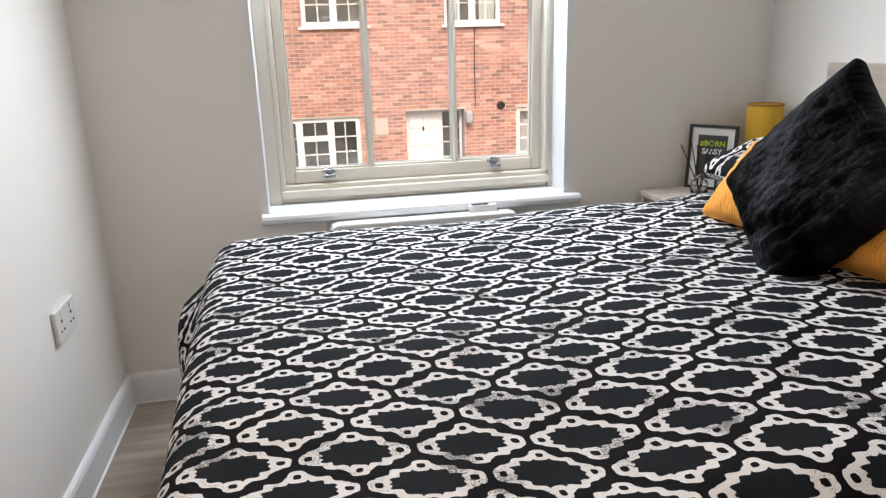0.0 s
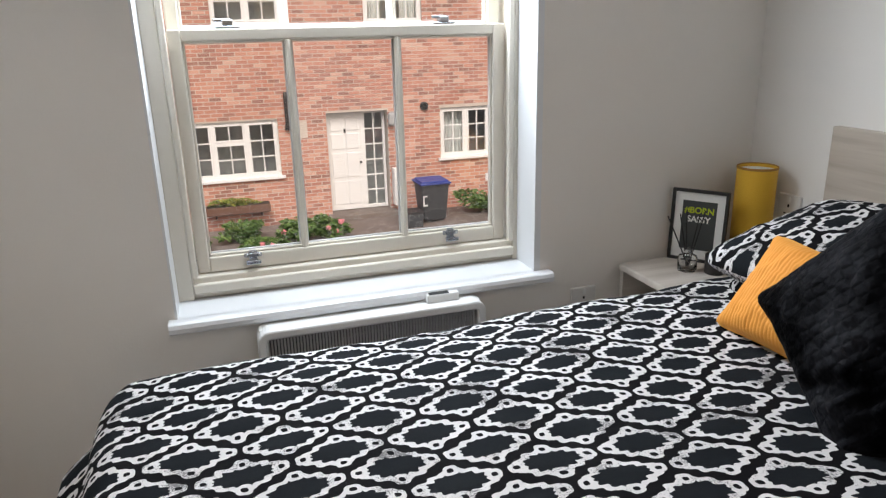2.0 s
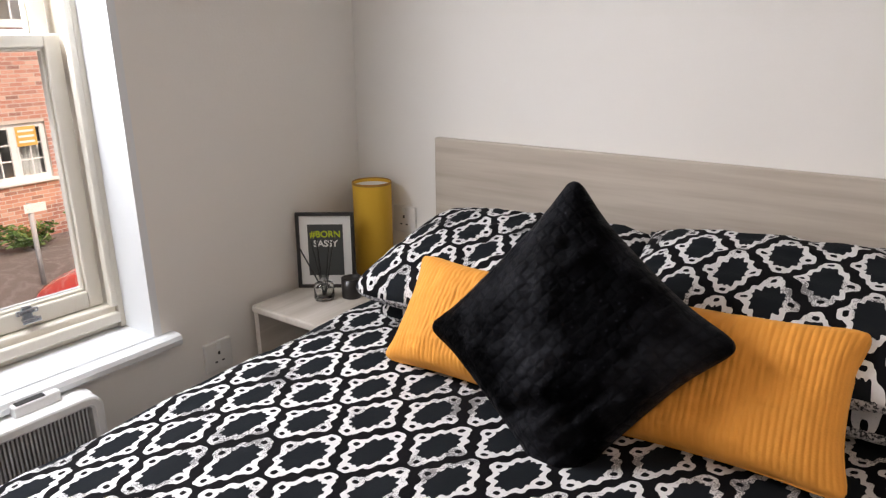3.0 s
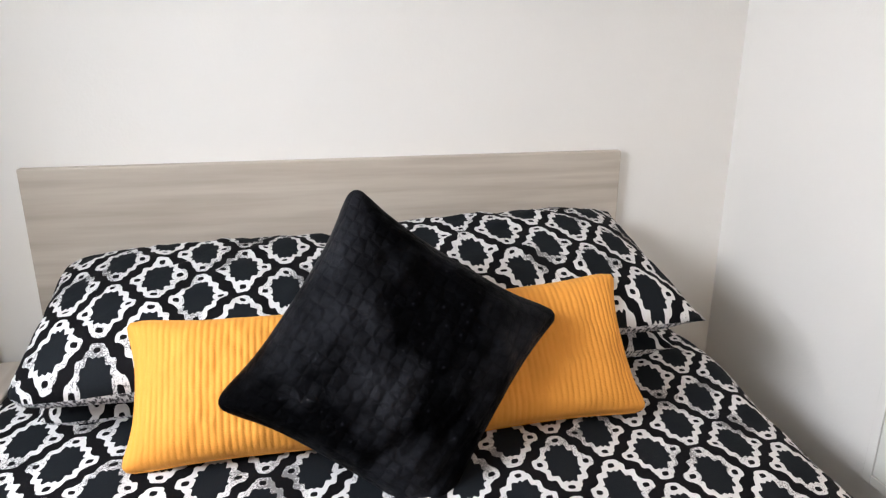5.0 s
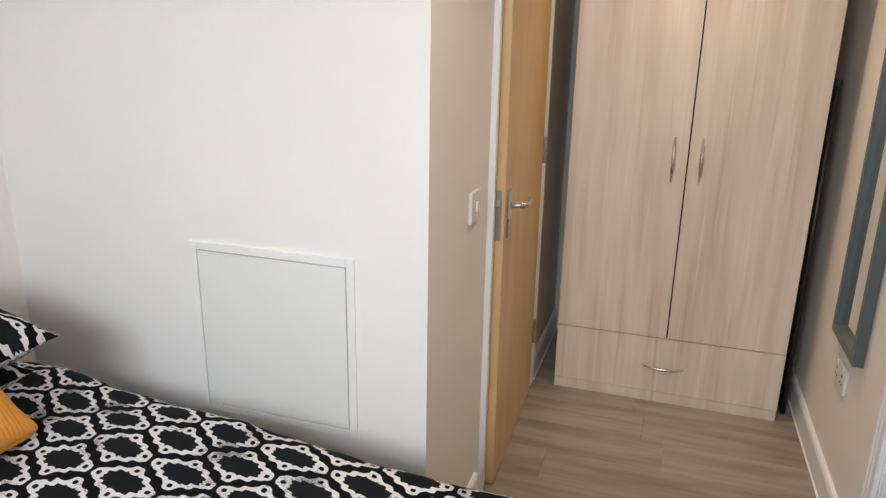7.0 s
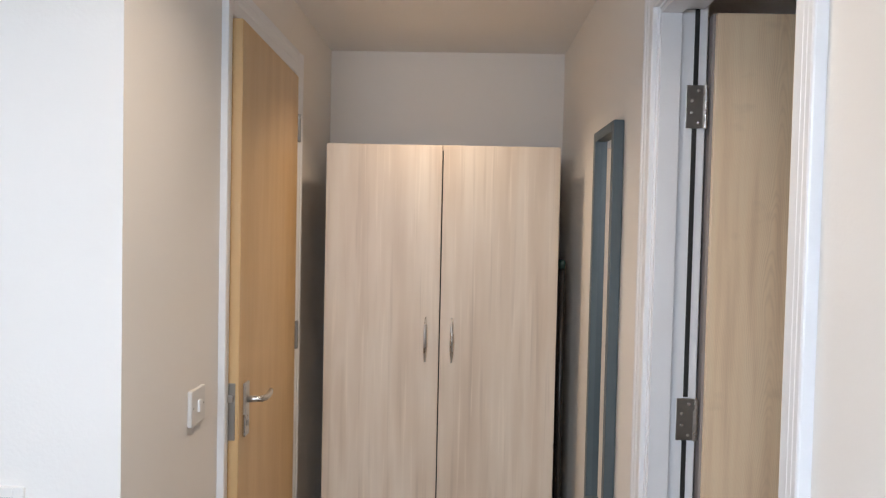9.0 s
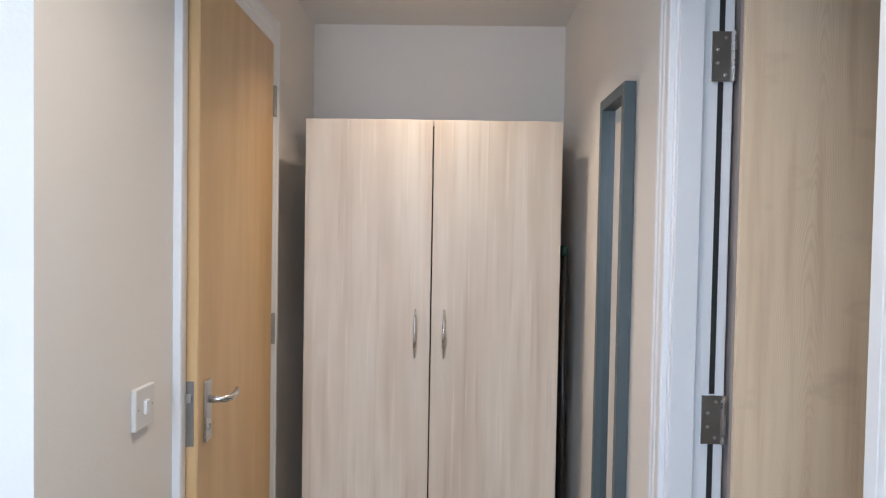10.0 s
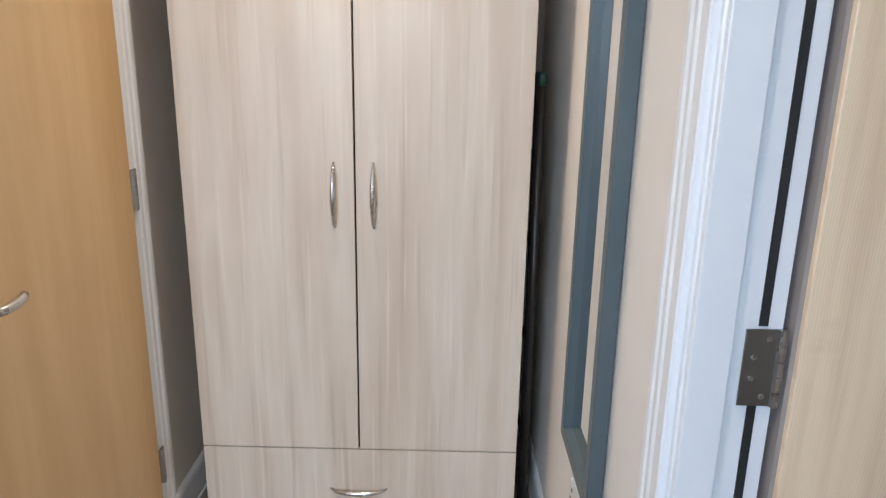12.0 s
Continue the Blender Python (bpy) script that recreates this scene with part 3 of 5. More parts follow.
plate("wall_socket", pose(XW, 3.195, 0.488, 0, 0, 90), 0.146, 0.086, "white plastic double socket low on the wall", "socket", socket_parts(-0.036) + socket_parts(0.036))
plate("wall_socket", pose(1.186, YN, 0.505), 0.086, 0.086, "white plastic single socket beside the bedside table", "socket", socket_parts(0.0))
plate("wall_socket", pose(XE, 3.475, 0.785, 0, 0, -90), 0.086, 0.086, "white plastic single socket behind the bed lamp", "socket", socket_parts(0.0))
plate("wall_socket", pose(XW, 0.735, 0.425, 0, 0, 90), 0.146, 0.086, "white plastic double socket under the tall mirror", "socket", socket_parts(-0.036) + socket_parts(0.036))
plate("light_switch", pose(XP, 1.305, 1.004, 0, 0, -90), 0.086, 0.086, "white plastic one-gang light switch in the passage", "switch",
      [("rocker", (-0.007, 0.007, -0.017, -0.0105, -0.014, 0.014), M_PLASTIC, "white rocker"), ("screw", (-0.033, -0.029, -0.0118, -0.0105, -0.002, 0.002), M_STEEL, ""), ("screw", (0.029, 0.033, -0.0118, -0.0105, -0.002, 0.002), M_STEEL, "")])


# ---- access hatch in the south wall ----
def hatch():
    h = thing("access_hatch", (0.972, YS, 0.462), "white painted access hatch set low in the wall", "hatch")
    x0, x1, z0, z1, f = -0.230, 0.230, 0.0, 0.474, 0.021
    part("hatch_frame", block((x0, x0 + f, -0.004, 0.006, z0, z1), (x1 - f, x1, -0.004, 0.006, z0, z1), (x0 + f, x1 - f, -0.004, 0.006, z0, z0 + f), (x0 + f, x1 - f, -0.004, 0.006, z1 - f, z1), bevel=0.0015), M_WALL, h)
    part("gap", block((x0 + f, x1 - f, -0.002, 0.0012, z0 + f, z1 - f)), M_DARKSLOT, h, "shadow gap round the hatch door")
    part("hatch_door", block((x0 + f + 0.0021, x1 - f - 0.0021, -0.002, 0.005, z0 + f + 0.0021, z1 - f - 0.0021), bevel=0.0015), M_HATCH, h)


hatch()


# ---- doors ----
def hinge(parent, m, label="satin steel butt hinge"):
    """Local z up along the knuckle, +x across the leaf, +y out of it."""
    bm = block((0.0, 0.041, 0.0, 0.0022, -0.051, 0.051), bevel=0.0008)
    bm.transform(m)
    leaf = part("hinge", bm, M_STEEL, parent, label)
    for k in range(5):
        kn = lathe([(0, -0.051 + k * 0.0205), (0.0055, -0.051 + k * 0.0205), (0.0055, -0.051 + k * 0.0205 + 0.0195), (0, -0.051 + k * 0.0205 + 0.0195)], 12)
        kn.transform(m @ Matrix.Translation((-0.004, 0.003, 0)))
        part("knuckle", kn, M_CHROME, leaf)
    for k, (sx, sz) in enumerate(((0.012, 0.038), (0.028, 0.014), (0.028, -0.014), (0.012, -0.038))):
        sc = lathe([(0, 0.0), (0.0036, 0.0), (0.0036, 0.0012), (0.0022, 0.0016), (0.0, 0.0010)], 12)
        sc.transform(m @ Matrix.Translation((sx, 0.0020, sz)) @ pose(0, 0, 0, -90))
        part("screw", sc, M_CHROME, leaf)
    return leaf


def lever_set(parent, m):
    """Backplate and lever; local y out of the door, x toward the hinge side, origin at the lever's spindle."""
    bm = block((-0.021, 0.021, 0.0, 0.008, -0.102, 0.048), bevel=0.003, segments=3)
    bm.transform(m)
    bp = part("backplate", bm, M_CHROME, parent, "brushed chrome lever backplate")
    lv = tube([(0, 0.006, 0), (0, 0.030, 0), (0.004, 0.045, 0), (0.016, 0.053, 0), (0.044, 0.055, 0.001), (0.066, 0.055, 0.004), (0.075, 0.054, 0.009)], [0.010, 0.009, 0.009, 0.0085, 0.0085, 0.008, 0.006], 14)
    lv.transform(m)
    part("lever", lv, M_CHROME, bp, "brushed chrome lever", True)
    ky = lathe([(0, 0.0075), (0.0085, 0.0075), (0.0085, 0.0098), (0.0, 0.0098)], 18)
    ky.transform(m @ Matrix.Translation((0, 0, -0.068)) @ pose(0, 0, 0, -90))
    part("thumb_turn", ky, M_STEEL, bp)


# the cupboard door in the passage, not quite shut
LEAF_A = DY1 - DY0 - 0.018
door_a = thing("door_1", pose(0.541, DY0 + 0.009, 0.006, 0, 0, 1.7), "maple-veneered flush door standing slightly ajar", "door", "", "structure")
part("leaf", block((0.0, 0.042, 0.0, LEAF_A, 0.0, 1.978), bevel=0.0015), M_DOOR_A, door_a)
part("lipping", block((0.002, 0.040, LEAF_A, LEAF_A + 0.0025, 0.0, 1.978)), M_DOOR_A, door_a, "wood lipping on the door edge")
part("lock_forend", block((0.009, 0.033, LEAF_A + 0.002, LEAF_A + 0.0045, 0.85, 1.005), bevel=0.001), M_STEEL, door_a, "satin steel lock forend")
part("latch", block((0.013, 0.029, LEAF_A + 0.004, LEAF_A + 0.013, 0.955, 0.975), bevel=0.002), M_CHROME, door_a)
lever_set(door_a, pose(0, LEAF_A - 0.057, 0.949, 0, 0, 0) @ Matrix(((0, -1, 0, 0), (-1, 0, 0, 0), (0, 0, 1, 0), (0, 0, 0, 1))))
for z in (0.270, 1.033, 1.797):
    hg = block((-0.006, 0.0, -0.022, 0.004, z - 0.057, z + 0.045), bevel=0.0015)
    hb = part("hinge", hg, M_STEEL, door_a, "satin steel hinge")
    for k in range(5):
        kn = lathe([(0, 0), (0.0055, 0), (0.0055, 0.019), (0, 0.019)], 12)
        kn.transform(Matrix.Translation((-0.006, -0.004, z - 0.057 + k * 0.0205)))
        part("knuckle", kn, M_STEEL, hb)

# the bedroom door, swung open on to the landing
door_b = thing("door_2", pose(XW - 0.122, WY0 + 0.003, 0.006, 0, 0, 180), "ash-veneered flush door standing wide open", "door", "", "structure")
part("leaf", block((0.009, 0.640, -0.016, 0.026, 0.0, 1.955), bevel=0.0015), M_DOOR_B, door_b)
# this edge carries its shade as a darker paint than the leaf
part("lipping", block((0.003, 0.009, -0.006, 0.024, 0.0, 1.955)), M_EDGE, door_b, "hinge edge of the door with shade painted into its colour")
for z in (0.250, 0.986, 1.737):
    hinge(door_b, Matrix.Translation((-0.013, -0.0028, z)) @ Matrix(((-1, 0, 0, 0), (0, -1, 0, 0), (0, 0, 1, 0), (0, 0, 0, 1))))


# ---- wardrobe ----
def bow_handle(parent, m, length, name="handle"):
    """A bow handle along local z, standing out along +y."""
    pts, rad = [], []
    for k in range(13):
        f = k / 12 * 2 - 1
        pts.append((0, 0.028 * (1 - f * f) ** 0.6 + 0.001, f * length / 2))
        rad.append(0.0028 + 0.0042 * (1 - f * f))
    bm = tube(pts, rad, 10)
    bm.transform(m)
    return part(name, bm, M_CHROME, parent, "satin chrome bow handle", True)


def wardrobe():
    w = thing("wardrobe", (0.007, 0.318, 0.0), "pale elm laminate two-door wardrobe with a bottom drawer", "wardrobe")
    x0, x1, d, top = -0.442, 0.441, 0.60, 1.753
    part("carcass", block((x0, x0 + 0.018, -d, -0.018, 0, top), (x1 - 0.018, x1, -d, -0.018, 0, top), (x0 + 0.018, x1 - 0.018, -d, -0.018, top - 0.018, top), (x0 + 0.018, x1 - 0.018, -d, 0.008 - d, 0.05, top - 0.018), (x0 + 0.018, x1 - 0.018, 0.01 - d, -0.020, 0.045, 0.063), bevel=0.001), M_WARD, w)
    part("inner_shadow", block((x0 + 0.018, x1 - 0.018, -0.034, -0.030, 0.063, top - 0.018)), M_DARKSLOT, w, "dark inside behind the door gaps")
    part("plinth", block((x0, x1, -0.020, -0.006, 0.0, 0.045), bevel=0.001), M_WARD, w)
    for a, b, hx in ((x0, -0.0024, -0.047), (0.0024, x1, 0.053)):
        dr = part("door", block((a, b, -0.017, 0.0, 0.2915, top - 0.001), bevel=0.0012), M_WARD, w)
        bow_handle(dr, Matrix.Translation((hx, -0.001, 1.0155)), 0.168)
    dw = part("drawer_front", block((x0, x1, -0.017, 0.0, 0.049, 0.2875), bevel=0.0012), M_WARD, w)
    bow_handle(dw, Matrix.Translation((0.003, -0.001, 0.163)) @ pose(0, 0, 0, 0, 90, 0), 0.160)
    return w


wardrobe()


# ---- wall mirror ----
def wall_mirror():
    m = thing("wall_mirror", (XW, 0.779, 1.15), "tall narrow wall mirror in a slate-blue frame", "mirror")
    y0, y1, z0, z1, f, d = -0.152, 0.152, -0.613, 0.612, 0.030, 0.032
    part("frame", block((0.002, d, y0, y0 + f, z0, z1), (0.002, d, y1 - f, y1, z0, z1), (0.002, d, y0 + f, y1 - f, z0, z0 + f), (0.002, d, y0 + f, y1 - f, z1 - f, z1), bevel=0.002), M_MIRROR_FRAME, m)
    part("glass", block((0.003, 0.012, y0 + f, y1 - f, z0 + f, z1 - f)), M_MIRROR, m, "silvered mirror glass")


wall_mirror()

# ---- ceiling downlights ----
M_LIT = Nodes("lit_lamp_lens")
M_LIT = M_LIT.done((0.9, 0.85, 0.75), 0.4, 0.0, Emission_Color=(1.0, 0.84, 0.62, 1), Emission_Strength=6.0)
dl = thing("downlight", (0.025, 0.50, H), "small round recessed ceiling downlight, switched on", "downlight", "ceiling downlights")
part("bezel", lathe([(0.036, 0.0), (0.044, -0.002), (0.045, -0.006), (0.040, -0.008), (0.034, -0.004), (0.034, 0.0)], 32), M_PLASTIC, dl, "", True)
part("lens", lathe([(0, -0.0035), (0.020, -0.0032), (0.034, -0.002), (0.034, 0.0), (0, 0.0)], 32), M_LIT, dl, "glowing lamp lens", True)
# unseen second fixture, added to go with the assumed fill lamp
copy_thing(dl, Matrix.Translation((0.025, 1.78, H)))


# ---- a folded drying rack kept beside the wardrobe ----
def folded_airer():
    a = thing("folded_clothes_airer", (-0.472, 0.10, 0.0), "black folded clothes airer with green end caps", "clothes airer")
    for y in (0.06, 0.10, 0.13):
        part("tube", tube([(0, y, 0.0), (0.004, y, 0.65), (0.010, y + 0.012, 1.30)], 0.010, 10), M_BLACK, a, "", True)
        cap = lathe([(0, 0), (0.012, 0.0), (0.012, 0.028), (0.008, 0.034), (0, 0.034)], 12)
        cap.transform(Matrix.Translation((0.010, y + 0.012, 1.292)))
        part("cap", cap, M_GREEN, a, "green plastic end cap", True)
    for z in (0.25, 0.55, 0.85, 1.1):
        part("rail", tube([(0.004, -0.25, z), (0.004, 0.13, z)], 0.006, 8), M_BLACK, a)


M_GREEN = paint("green_plastic", (0.004, 0.035, 0.026), 0.4, 0.05, 10, 0.0)
folded_airer()


# ---- bed ----
BX0, BX1, BY0, BY1, BT = -0.160, 1.765, 1.915, 3.365, 0.630


def bed_frame():
    b = thing("bed_base", (0.83, 2.66, 0.0), "charcoal divan base under a double mattress", "bed")
    t = Matrix.Translation((-0.83, -2.66, 0))
    for nm, bx, mat in (("base", (-0.06, 1.74, 2.02, 3.30, 0.06, 0.34), M_BASE), ("mattress", (-0.06, 1.75, 2.01, 3.31, 0.34, 0.585), M_CARD)):
        bm = block(bx, bevel=0.03, segments=3)
        bm.transform(t)
        part(nm, bm, mat, b)
    for x in (0.0, 1.65):
        for y in (2.1, 3.2):
            bm = lathe([(0, 0), (0.025, 0), (0.022, 0.06), (0, 0.06)], 16)
            bm.transform(t @ Matrix.Translation((x, y, 0)))
            part("foot", bm, M_BLACK, b)
    return b


bed_frame()
head = block((1.766, 1.788, 1.975, 3.342, 0.0, 1.052), bevel=0.003)
tagged(part("headboard", head, M_HEAD), "greyed elm laminate headboard panel against the wall", "headboard")


def duvet():
    """A puffed quilt over the bed, hanging at the foot and both sides."""
    hang, r, step = 0.40, 0.075, 0.0125
    us = np.arange(-hang, BX1 - 0.05 - BX0 + 1e-6, step)
    vs = np.arange(-hang, BY1 - BY0 + hang + 1e-6, step)
    bm = bmesh.new()
    uvl = bm.loops.layers.uv.new("UVMap")

    def over(s, length, both):
        """Arc length past an edge: how far out, and how far down."""
        if s < r:
            e, sign = r - s, -1
        elif both and s > length - r:
            e, sign = s - (length - r), 1
        else:
            return s, 0.0, 0.0, 0
        arc = r * math.pi / 2
        if e < arc:
            return (r - r * math.sin(e / r)) if sign < 0 else (length - r + r * math.sin(e / r)), r * (1 - math.cos(e / r)), 0.0, sign
        return (0.0 if sign < 0 else length), r + e - arc, e - arc, sign

    grid = {}
    for i, u in enumerate(us):
        for j, v in enumerate(vs):
            x, dx, hx, sx = over(u, 1e9, False)
            y, dy, hy, sy = over(v, BY1 - BY0, True)
            drop = (dx ** 4 + dy ** 4) ** 0.25
            # the foot's corners are rounded in plan
            cx, cy = max(0.0, 0.20 - x), max(0.0, abs(y - (BY1 - BY0) / 2) - (BY1 - BY0) / 2 + 0.20)
            drop += max(0.0, math.hypot(cx, cy) - 0.20) * 1.3
            p = Vector((BX0 + x, BY0 + y, 0))
            puff = 0.016 * noise.noise(Vector((u * 2.1, v * 2.1, 0.3))) + 0.007 * noise.noise(Vector((u * 5.5, v * 7.0, 2.0))) + 0.003 * noise.noise(Vector((u * 16, v * 22, 5.0)))
            # soft crown over the middle, lower toward the foot
            crown = 0.018 * min(1, max(0, x / 0.5)) * (1 - (2 * (y / (BY1 - BY0)) - 1) ** 4)
            # fuller toward the pillows, and lying a little askew on the bed
            far = min(1.0, max(0.0, (x - 0.6) / 1.0))
            p.y += (0.026 * max(0.0, 1 - x / 1.1) - 0.046 * min(1.0, max(0.0, (x - 0.95) / 0.6))) * (1 - y / (BY1 - BY0))
            p.x += 0.060 * max(0.0, 1 - y / 1.2) * max(0.0, 1 - x / 0.6)
            z = BT + puff + crown + 0.030 * far - drop
            # folds in the hanging parts
            fold = 0.022 * math.sin(v * 11 + 2 * noise.noise(Vector((v * 2, 0, 7)))) * min(1, hx / 0.15)
            fold2 = 0.018 * math.sin(u * 10 + 2 * noise.noise(Vector((u * 2, 3, 1)))) * min(1, hy / 0.15)
            out = min(hx * (0.10 + 1.1 * math.exp(-((y - 1.36) / 0.26) ** 2)), 0.063)
            out2 = min(hy, 0.22) * (0.10 if sy > 0 else 0.14)
            p.x -= out + fold
            p.y += sy * (out2 + fold2)
            p.z = max(z, 0.10)
            p.y = min(p.y, 3.42 if x > 0.1 else 3.50)
            grid[i, j] = bm.verts.new(p)
    for i in range(len(us) - 1):
        for j in range(len(vs) - 1):
            if us[i] < -hang + 0.05 * (1 + noise.noise(Vector((vs[j] * 3, 0, 0)))):
                continue
            f = bm.faces.new((grid[i, j], grid[i + 1, j], grid[i + 1, j + 1], grid[i, j + 1]))
            for lp, (a, b) in zip(f.loops, ((i, j), (i + 1, j), (i + 1, j + 1), (i, j + 1))):
                # the print lies a little askew and pulled on the bed
                px, py = us[a] + BX0 - 0.4, vs[b] + BY0 - 2.5
                ru = 1.263 + 6.158 * px + 0.124 * py + 0.157 * px * px + 0.013 * px * py - 0.215 * py * py
                rv = 0.024 + 0.252 * px + 6.698 * py + 0.181 * px * px - 0.345 * px * py - 0.123 * py * py
                lp[uvl].uv = (ru * PRINT_X, rv * PRINT_Y)
    for v in [v for v in bm.verts if not v.link_faces]:
        bm.verts.remove(v)
    ob = part("duvet", bm, M_DUVET, None, "", True)
    so = ob.modifiers.new("thick", 'SOLIDIFY')
    so.thickness, so.offset = 0.012, -1
    return tagged(ob, "charcoal duvet printed with worn white chain rings", "duvet")


duvet()


def cover_outline(a, b, w, h, pinch, corner, ears):
    """Where (a, b), each -1 to 1, lies on a stuffed cover: sides drawn in, corners rounded into soft ears."""
    x = a * w / 2 * (1 - pinch * (1 - b * b) * abs(a) ** 3 - ears * (1 - b ** 4) ** 2 * abs(a) ** 5)
    y = b * h / 2 * (1 - pinch * (1 - a * a) * abs(b) ** 3 - ears * (1 - a ** 4) ** 2 * abs(b) ** 5)
    if ears:
        blunt = max(1.0, (abs(a) ** 11 + abs(b) ** 11) ** (1 / 11)) ** -corner
    else:
        blunt = 1 - corner * (abs(a) * abs(b)) ** 7
    return x * blunt, y * blunt


def cushion_mesh(w, h, thick, pinch=0.10, p=2.6, n=34, crease=0.0, seed=0.0, ribs=0, wrinkle=0.004, uvflip=False, corner=0.0, ears=0.0):
    """A stuffed cover: local x across, y up, z out; front faces carry material 0, the back material 1."""
    bm = bmesh.new()
    uvl = bm.loops.layers.uv.new("UVMap")
    nx, ny = (ribs * 6 if ribs else n), n
    sides = []
    for s in (1, -1):
        g = {}
        for i in range(nx + 1):
            for j in range(ny + 1):
                a, b = 2 * i / nx - 1, 2 * j / ny - 1
                fx = (1 - abs(a) ** p) ** 0.55 if abs(a) < 1 else 0.0
                fy = (1 - abs(b) ** p) ** 0.55 if abs(b) < 1 else 0.0
                x, y = cover_outline(a, b, w, h, pinch, corner, ears)
                full = fx * fy
                z = s * thick / 2 * full
                z += full * wrinkle * (noise.noise(Vector((a * 5 + seed, b * 5, s * 3.0))) + 0.6 * noise.noise(Vector((a * 12 + seed, b * 9, s))))
                if crease:
                    z -= s * crease * full * math.exp(-((a + 0.15 * b) / 0.22) ** 2) * max(0, b + 0.2)
                    for a0, b0, slope, long in ((0.42, -0.45, 0.25, 0.30), (0.60, -0.25, 0.10, 0.26), (0.26, -0.62, 0.35, 0.22), (0.72, -0.55, 0.2, 0.2)):
                        z -= s * 0.017 * full * math.exp(-((a - a0 - slope * (b - b0)) / 0.055) ** 2 - ((b - b0) / long) ** 2)
                    z -= s * 0.014 * full * math.exp(-((a + 0.45) ** 2 + (b - 0.55) ** 2) / 0.07 ** 2)
                if ribs:
                    z += s * 0.0019 * (full ** 0.4) * abs(math.sin((a + 1) * 0.5 * math.pi * ribs))
                edge = i in (0, nx) or j in (0, ny)
                if edge and s < 0:
                    g[i, j] = sides[0][i, j]
                else:
                    g[i, j] = bm.verts.new((x, y, z))
        sides.append(g)
        for i in range(nx):
            for j in range(ny):
                k = [(i, j), (i + 1, j), (i + 1, j + 1), (i, j + 1)]
                f = bm.faces.new([g[q] for q in (k if s > 0 else k[::-1])])
                f.material_index = 0 if s > 0 else 1
                for lp, q in zip(f.loops, k if s > 0 else k[::-1]):
                    uv = (q[0] / nx * w, q[1] / ny * h)
                    lp[uvl].uv = (uv[1] + seed, uv[0]) if uvflip else uv
    return bm


def frame_of(centre, right, up):
    """Pose with local x along right and local y along up."""
    x = Vector(right).normalized()
    y = (Vector(up) - x * Vector(up).dot(x)).normalized()
    z = x.cross(y)
    m = Matrix((x, y, z)).transposed().to_4x4()
    m.translation = Vector(centre)
    return m


def piping(w, h, pinch, material, parent, radius=0.0035, label="", corner=0.0, ears=0.0):
    pts = []
    n = 20
    for side in range(4):
        for k in range(n):
            f = 2 * k / n - 1
            a, b = ((f, -1), (1, f), (-f, 1), (-1, -f))[side]
            pts.append((*cover_outline(a, b, w, h, pinch, corner, ears), 0))
    pts.append(pts[0])
    return part("piping", tube(pts, radius, 6), material, parent, label, True)


def soft_thing(name, bm, mats, m, label, category, group=""):
    ob = part(name, bm, mats, None, "", True)
    ob.matrix_world = m
    return tagged(ob, label, category, group)


# two pillows each side, the upper ones leaning back on the headboard
for k, (yc, lift) in enumerate(((2.935, -0.026), (2.338, 0.007))):
    bm = cushion_mesh(0.61, 0.43, 0.135, 0.05, 3.2, 30, 0.0, 2.0 + k, 0, 0.008, True, 0.08 if k == 0 else 0.0)
    soft_thing("pillow", bm, [M_PILLOW, M_SPECKLE], frame_of((1.55, yc, 0.732 + lift), (0, -1, 0.02), (1, 0, 0.10)), "chain-print pillow lying flat under another pillow", "pillow", "bed pillows")
    bm = cushion_mesh(0.645, 0.455, 0.150, 0.05, 3.2, 34, 0.0, 5.0 + k, 0, 0.010, True, 0.10 if k == 0 else 0.0)
    soft_thing("pillow", bm, [M_PILLOW, M_SPECKLE], frame_of((1.490, yc, 0.842 + lift), (0.02, -1, 0.03), (0.40, 0, 0.095)), "chain-print pillow leaning back against the headboard", "pillow", "bed pillows")

# two ribbed mustard cushions and a black plush one leaning on them
for k, (yc, zc, tall, roll) in enumerate(((2.825, 0.768, 0.240, 0.0), (2.402, 0.780, 0.255, 0.05))):
    bm = cushion_mesh(0.462, tall * 1.06, 0.12, 0.055, 3.0, 30, 0.0, 8.0 + k, 44, 0.006, False, 1.0, 0.05)
    ob = soft_thing("cushion", bm, [M_YELLOW, M_YELLOW], frame_of((1.255, yc, zc), (0, -1, roll), (0.155, 0, 0.20)), "mustard velvet cushion with stitched upright ribs", "cushion", "mustard cushions")
    piping(0.458, tall * 1.045, 0.055, M_YELLOW, ob, 0.0030, "", 1.0, 0.05)
bm = cushion_mesh(0.412, 0.412, 0.165, 0.030, 2.8, 76, 0.020, 3.0, 0, 0.009, False, 1.0, 0.085)
up, right = Vector((1.284, 2.662, 1.079)) - Vector((1.076, 2.58, 0.60)), Vector((1.204, 2.36, 0.88)) - Vector((1.157, 2.882, 0.79))
mid = Vector((1.170, 2.62, 0.838))
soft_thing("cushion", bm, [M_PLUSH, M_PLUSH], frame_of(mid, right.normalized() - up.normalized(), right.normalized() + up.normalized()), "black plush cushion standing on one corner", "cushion")


